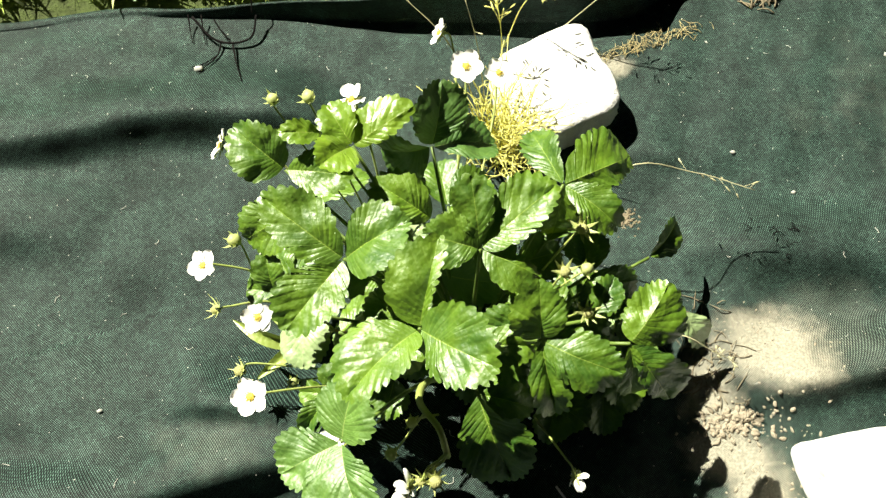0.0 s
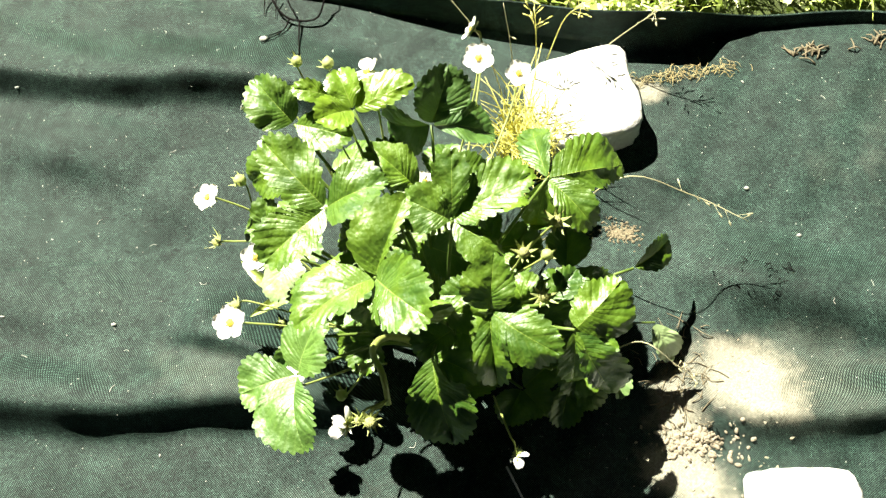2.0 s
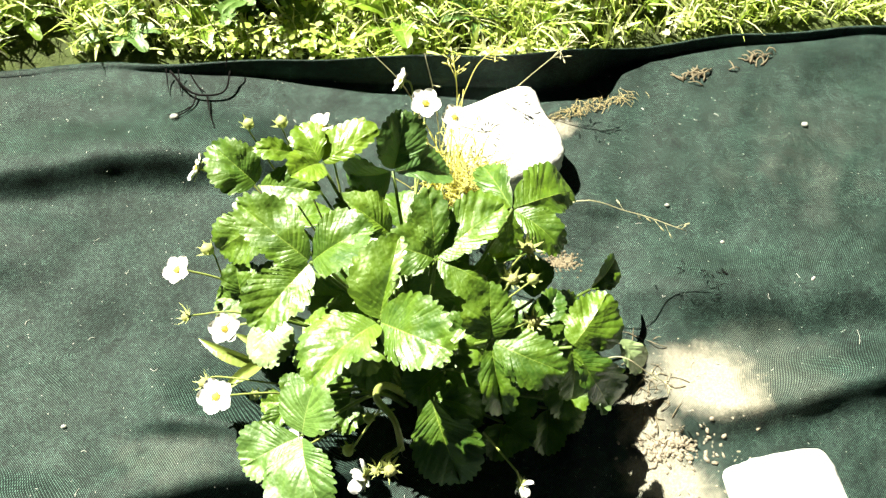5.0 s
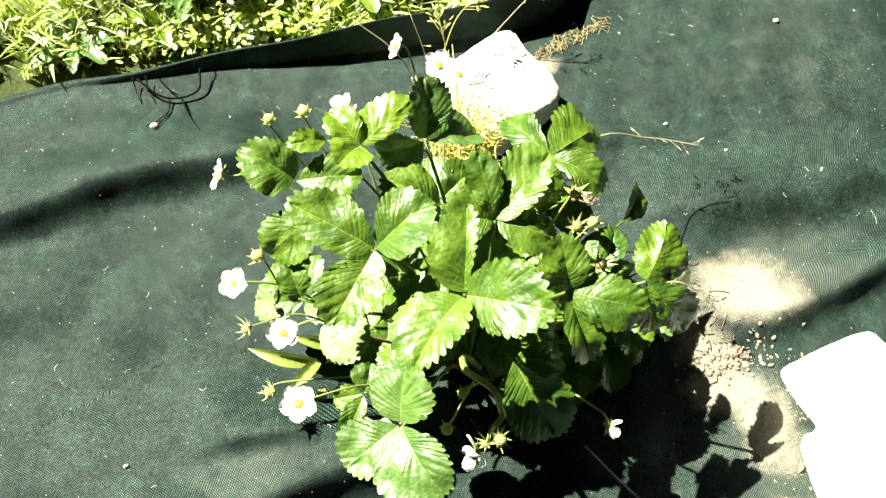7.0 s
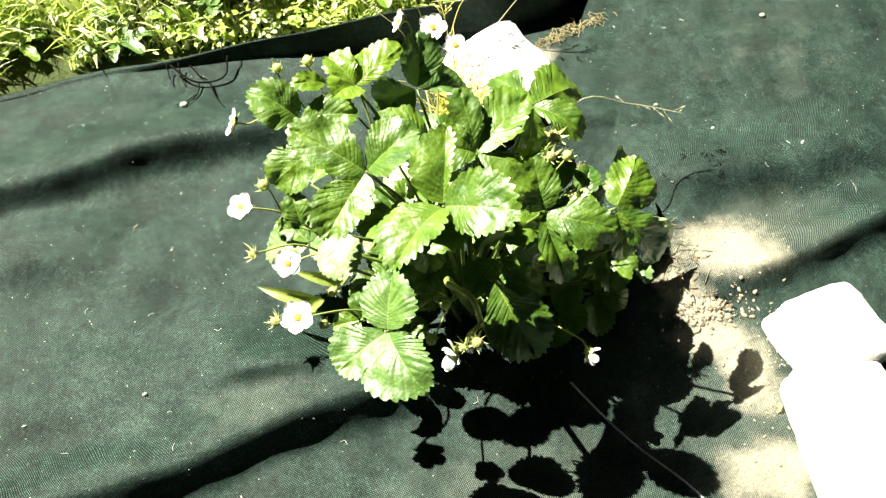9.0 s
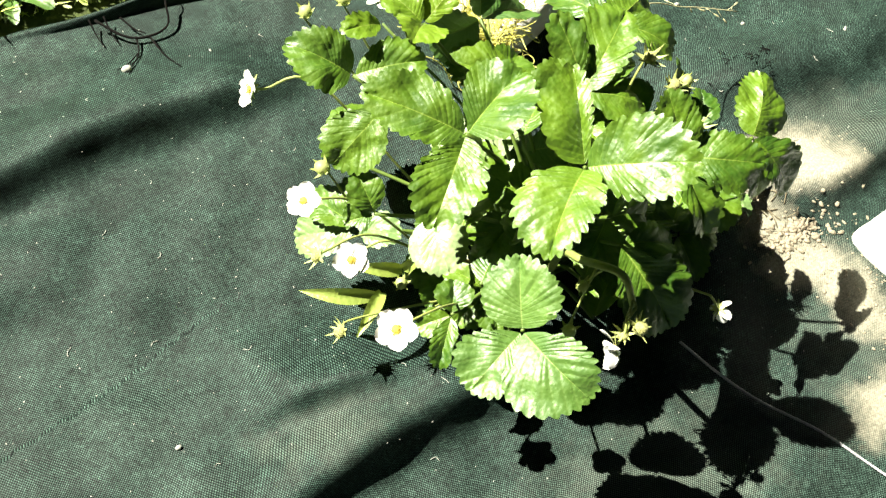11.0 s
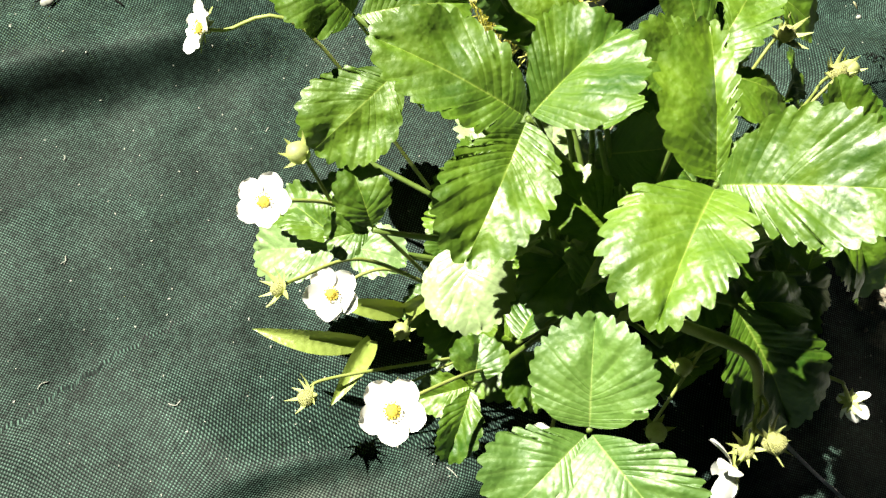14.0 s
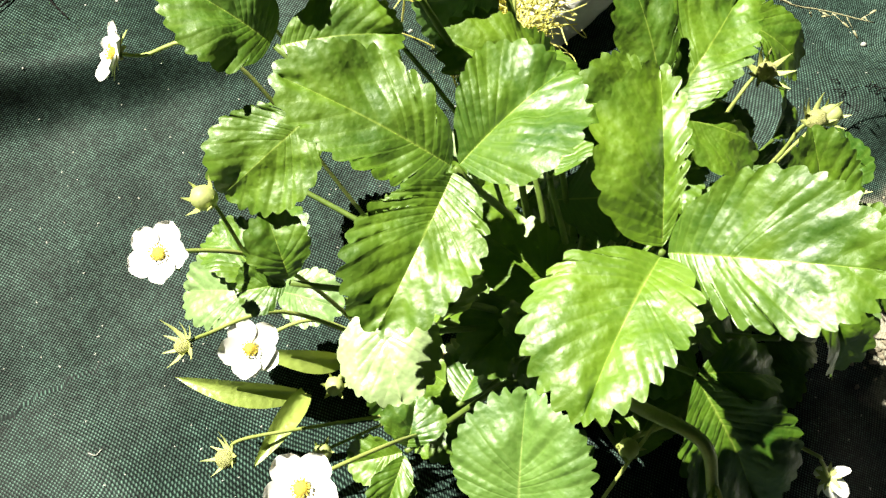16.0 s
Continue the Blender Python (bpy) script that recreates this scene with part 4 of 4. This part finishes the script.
def dry_leaf(at, along, length, seed):
    p = Vector(at)
    me = leaflet_mesh(Vector((0, 0, 0)), Vector(along).normalized() * length, length * 0.5, (0.1, -0.2, 1), 0.4, 0.2, STRAW, seed, 3, 1.0)
    me.name = "dry_leaf"
    ob = new("dry_leaf", me)
    ob.location = p
    tagged(ob, "small curled dry tan leaf lying between the white stones", "dry leaf")


dry_leaf((0.338, 0.068, cover_z(0.338, 0.068) + 0.004), (0.9, 0.15, 0.35), 0.022, 91)
dry_leaf((0.318, 0.050, cover_z(0.318, 0.050) + 0.002), (0.6, 0.8, 0.05), 0.012, 92)


def cord():
    pts = [(0.120, 0.118), (0.145, 0.086), (0.172, 0.050), (0.205, 0.003), (0.235, -0.045), (0.27, -0.11)]
    at = Vector((0.120, 0.118, 0.0))
    line = [Vector((x, y, cover_z(x, y) + 0.003 + (0.020 if k == 0 else 0.006 if k == 1 else 0.0))) - at for k, (x, y) in enumerate(pts)]
    ob = new("cord", tube("cord", line, 0.0012, 0.0012, CORD, 6, 8))
    ob.location = at
    tagged(ob, "thin grey cord lying across the shaded ground cover", "cord")


cord()


# ---- litter on the cover ----
def litter(name, label, category, material, count, box, size, seed, flat=0.4, spread=None):
    rng = random.Random(seed)
    bundle = Bundle()
    for _ in range(count):
        if spread:
            x, y = rng.gauss(spread[0], spread[2]), rng.gauss(spread[1], spread[3])
        else:
            x, y = rng.uniform(box[0], box[1]), rng.uniform(box[2], box[3])
        s = rng.uniform(*size)
        v, f = lump(rng, (s * rng.uniform(0.6, 2.4), s, s * flat), 1, 0.35)
        turn = Matrix.Rotation(rng.uniform(0, 6.28), 3, "Z")
        z = cover_z(x, y)
        bundle.add([turn @ c + Vector((x, y, z + s * flat * 0.4)) for c in v], f)
    ob = new(name, bundle.mesh(name, material))
    return tagged(ob, label, category, kind="stuff")


def straws(name, label, material, count, spread, length, seed, slope=0.0, thick=0.0005):
    rng = random.Random(seed)
    bundle = Bundle()
    for _ in range(count):
        x = rng.gauss(spread[0], spread[2])
        y = rng.gauss(spread[1] + slope * (x - spread[0]), spread[3])
        a = rng.uniform(0, 3.14)
        ln = rng.uniform(*length) / 2
        d = Vector((math.cos(a), math.sin(a), 0)) * ln
        c = Vector((x, y, 0))
        pts = []
        for q, lift in ((c - d, 0.001), (c + Vector((0, 0, 0)) + Vector((-d.y, d.x, 0)) * rng.uniform(-0.4, 0.4), rng.uniform(0.001, 0.006)), (c + d, 0.001)):
            pts.append(Vector((q.x, q.y, cover_z(q.x, q.y) + lift)))
        bundle.add(*tube_data(pts, thick, thick * 0.6, 4, 3))
    return tagged(new(name, bundle.mesh(name, material)), label, "straw", kind="stuff")


litter("pale_debris", "tiny pale specks of plant debris scattered over the dark cover", "debris", SPECK, 1300, (-0.60, 0.75, 0.02, 0.64), (0.0002, 0.0006), 31, 0.5)
def fibres():
    rng = random.Random(39)
    bundle = Bundle()
    for k in range(34):
        x, y = (0.511, 0.290) if k == 0 else (rng.uniform(-0.5, 0.6), rng.uniform(0.10, 0.60))
        a, ln = rng.uniform(0, 6.28), (0.020 if k == 0 else rng.uniform(0.003, 0.009))
        d = Vector((math.cos(a), math.sin(a), 0)) * ln / 2
        bend = Vector((-d.y, d.x, 0)) * rng.uniform(-0.8, 0.8)
        pts = [Vector((x, y, 0)) - d, Vector((x, y, 0)) + bend, Vector((x, y, 0)) + d]
        bundle.add(*tube_data([Vector((q.x, q.y, cover_z(q.x, q.y) + 0.0008)) for q in pts], 0.0004, 0.0003, 4, 4))
    return tagged(new("pale_fibres", bundle.mesh("pale_fibres", SPECK)), "short curled pale plant fibres on the dark cover", "debris", kind="stuff")


fibres()


def pebble(x, y, size, seed):
    v, f = lump(random.Random(seed), (size * 1.3, size, size * 0.8), 2, 0.3)
    ob = new("pebble", mesh_of("pebble", v, f, SPECK))
    ob.location = (x, y, cover_z(x, y) + size * 0.5)
    tagged(ob, "small rounded whitish pebble on the dark cover", "pebble", "pale pebbles on the cover")


for k, (x, y, size) in enumerate(((-0.224, 0.563, 0.0040), (-0.295, 0.201, 0.0022), (0.512, 0.566, 0.0032), (0.387, 0.409, 0.0020), (0.330, 0.455, 0.0022))):
    pebble(x, y, size, 400 + k)
litter("pebbles", "small pale crumbs lying on the dark cover", "pebbles", SPECK, 14, (-0.50, 0.65, 0.08, 0.60), (0.0010, 0.0018), 32, 0.7)
litter("soil_crumbs", "crumbly pale soil washed onto the cover", "soil", SOIL, 260, None, (0.0006, 0.0026), 33, 0.95, (0.296, 0.176, 0.018, 0.008))
litter("soil_crumbs", "crumbly pale soil washed onto the cover", "soil", SOIL, 90, None, (0.0004, 0.0009), 34, 0.6, (0.335, 0.250, 0.035, 0.020))
litter("soil_crumbs", "crumbly pale soil beside the white stones", "soil", SOIL, 160, None, (0.0005, 0.0016), 35, 0.6, (0.330, 0.100, 0.025, 0.050))
litter("soil_crumbs", "brownish crumbs beside the plant's foot", "soil", HUSK, 320, None, (0.0004, 0.0015), 36, 0.7, (0.205, 0.388, 0.010, 0.006))
straws("straw_litter", "short dry straw lying along the cover's edge", STRAW, 150, (0.250, 0.588, 0.032, 0.0045), (0.005, 0.018), 41, 0.32, 0.00035)
straws("straw_litter", "dry straw bits on the sandy patch", HUSK, 70, (0.272, 0.238, 0.018, 0.026), (0.006, 0.022), 42, 0.0, 0.0006)
straws("dry_leaf_crumbs", "small heap of curled dry brown leaf bits", HUSK, 26, (0.392, 0.640, 0.010, 0.005), (0.008, 0.020), 43, 0.1, 0.0011)
straws("dry_leaf_crumbs", "small heap of curled dry brown leaf bits", HUSK, 22, (0.466, 0.662, 0.014, 0.004), (0.008, 0.020), 44, 0.3, 0.0011)
straws("dark_litter", "dark dry twig bits on the cover", TWIG_SHADOW, 18, (0.354, 0.353, 0.016, 0.010), (0.004, 0.011), 45)


# ---- meadow behind the cover ----
def meadow(name, label, count, box, height, width, seed):
    rng = random.Random(seed)
    bundle = Bundle()
    for _ in range(count):
        x = rng.uniform(box[0], box[1])
        y = box[2] + (box[3] - box[2]) * rng.random() ** 1.3
        edge = float(np.interp(x, LIP_X, LIP_TOP)) - 0.75 * float(np.interp(x, LIP_X, LIP_H)) + 0.042
        tuft = noise.noise(Vector((x * 13, y * 13, seed)))
        if y < edge or ((x + 0.150) / 0.075) ** 2 + ((y - 0.752) / 0.034) ** 2 < 1 or ((x + 0.400) / 0.045) ** 2 + ((y - 0.700) / 0.035) ** 2 < 1 or (tuft < -0.12 and rng.random() < 0.6):
            continue
        h = rng.uniform(*height) * (1.0 + 0.7 * max(-0.3, tuft)) * (0.35 + 0.65 * min(1.0, (y - edge) / 0.10))
        w = rng.uniform(*width)
        a = rng.uniform(0, 6.28)
        lean = rng.uniform(0.2, 1.0)
        out = Vector((math.cos(a), math.sin(a), 0))
        s = Vector((-out.y, out.x, 0)) * w
        foot = Vector((x, y, -0.022))
        verts = []
        for u, ww in ((0.0, 0.8), (0.4, 1.0), (0.75, 0.7), (1.0, 0.06)):
            p = foot + out * h * lean * u * u + Vector((0, 0, h * u * (1 - 0.35 * lean * u)))
            verts += [p - s * ww, p + s * ww]
        bundle.add(verts, [(0, 1, 3, 2), (2, 3, 5, 4), (4, 5, 7, 6)])
    return tagged(new(name, bundle.mesh(name, GRASS)), label, "grass", kind="stuff")


meadow("meadow_grass", "sunlit bright green meadow grass with dry blades", 48000, (-0.9, 1.1, 0.63, 1.30), (0.025, 0.115), (0.0006, 0.0021), 51)
meadow("meadow_grass", "broad sunlit grass blades behind the cover", 1500, (-0.9, 1.1, 0.66, 1.20), (0.06, 0.13), (0.0020, 0.0042), 55)
meadow("meadow_grass", "sunlit meadow grass further off", 9000, (-2.5, 2.8, 1.30, 4.0), (0.05, 0.16), (0.002, 0.005), 52)

meadow("meadow_grass", "sunlit meadow grass beside the cover", 5000, (-2.6, -0.9, 0.45, 1.30), (0.04, 0.12), (0.001, 0.003), 53)
meadow("meadow_grass", "sunlit meadow grass beside the cover", 5000, (1.1, 2.8, 0.45, 1.30), (0.04, 0.12), (0.001, 0.003), 54)


def low_leaves():
    rng = random.Random(58)
    bundle = Bundle()
    for _ in range(11000):
        x = rng.uniform(-0.9, 1.1)
        edge = float(np.interp(x, LIP_X, LIP_TOP)) - 0.75 * float(np.interp(x, LIP_X, LIP_H)) + 0.030
        y = edge + 0.5 * rng.random() ** 1.6
        if (x < -0.18 and rng.random() < 0.8) or ((x + 0.165) / 0.055) ** 2 + ((y - 0.745) / 0.026) ** 2 < 1 or noise.noise(Vector((x * 7, y * 9, 0.3))) < -0.05:
            continue
        size = rng.uniform(0.0020, 0.0062)
        a = rng.uniform(0, 6.28)
        n = Vector((rng.gauss(-0.15, 0.35), rng.gauss(-0.05, 0.35), 1))
        side, ahead, up = basis((math.cos(a), math.sin(a), 0), n)
        c = Vector((x, y, rng.uniform(-0.012, 0.030)))
        verts = [c]
        for k in range(6):
            b = 2 * math.pi * k / 6
            verts.append(c + size * (math.cos(b) * ahead + 0.6 * math.sin(b) * side) + up * size * 0.15)
        bundle.add(verts, [(0, 1 + k, 1 + (k + 1) % 6) for k in range(6)])
    return tagged(new("low_herbs", bundle.mesh("low_herbs", GRASS)), "bright green small-leaved herbs along the edge of the cover", "herbs", kind="stuff")


low_leaves()


def weed(at, leaves, size, seed, material, label, rise=(0.35, 0.8)):
    rng = random.Random(seed)
    w = thing("weed", (at[0], at[1], -0.02), label, "weed", "weeds in the meadow")
    for k in range(leaves):
        a = 2 * math.pi * (k + rng.uniform(-0.2, 0.2)) / leaves
        ln = size * rng.uniform(0.7, 1.2)
        foot = Vector((0, 0, 0.01))
        tip = Vector((math.cos(a) * ln, math.sin(a) * ln, ln * rng.uniform(*rise)))
        n = Vector((-math.cos(a) * 0.5, -math.sin(a) * 0.5, 1))
        part("weed_leaf", leaflet_mesh(foot, tip, ln * 0.42, n, 0.3, 0.15, material, seed * 10 + k, 3, 0.6), w)


for k, (x, y, n, s) in enumerate(((-0.30, 0.70, 7, 0.05), (-0.20, 0.72, 8, 0.055), (-0.08, 0.71, 9, 0.05), (0.03, 0.72, 8, 0.06), (0.13, 0.73, 7, 0.05),
                                  (0.24, 0.74, 8, 0.045), (-0.13, 0.79, 6, 0.07), (-0.24, 0.80, 5, 0.07), (0.07, 0.80, 6, 0.06), (0.36, 0.78, 7, 0.05), (-0.42, 0.72, 6, 0.045))):
    weed((x, y), n, s, 60 + k, LEAF_YOUNG if k % 4 else LEAF_OLD, "low broad-leaved green weed in the sunlit grass")
for k, (x, y, n, s) in enumerate(((-0.150, 0.745, 10, 0.055), (-0.120, 0.765, 9, 0.060), (-0.185, 0.770, 9, 0.058), (-0.170, 0.738, 8, 0.045))):
    weed((x, y), n, s, 80 + k, LEAF_OLD, "dark green broad-leaved weed among the sunlit grass", (0.9, 1.8))


def yellow_flower(at, size):
    w = thing("yellow_flower", (at[0], at[1], -0.02), "small round yellow meadow flower in the sunlit grass", "flower")
    rng = random.Random(91)
    top = Vector((0.004, -0.006, 0.082))
    part("stalk", tube("stalk", (Vector((0, 0, 0)), Vector((0.004, 0, 0.04)), top), 0.0012, 0.0009, STEM), w)
    rays = Bundle()
    for ring, (count, reach, lift) in enumerate(((18, 1.0, 0.10), (14, 0.75, 0.35), (9, 0.45, 0.60))):
        for k in range(count):
            a = 2 * math.pi * (k + 0.5 * ring) / count + rng.uniform(-0.08, 0.08)
            out = Vector((math.cos(a), math.sin(a), lift)).normalized() * size * reach * rng.uniform(0.9, 1.1)
            s = Vector((-math.sin(a), math.cos(a), 0)) * size * 0.13
            rays.add([top, top + out * 0.6 - s, top + out, top + out * 0.6 + s, top + out * 0.6 + Vector((0, 0, size * 0.05))], [(0, 1, 4), (1, 2, 4), (2, 3, 4), (3, 0, 4)])
    part("petals", rays.mesh("petals", YELLOW_PETAL), w, "bright yellow petals")


yellow_flower((0.305, 0.752), 0.011)
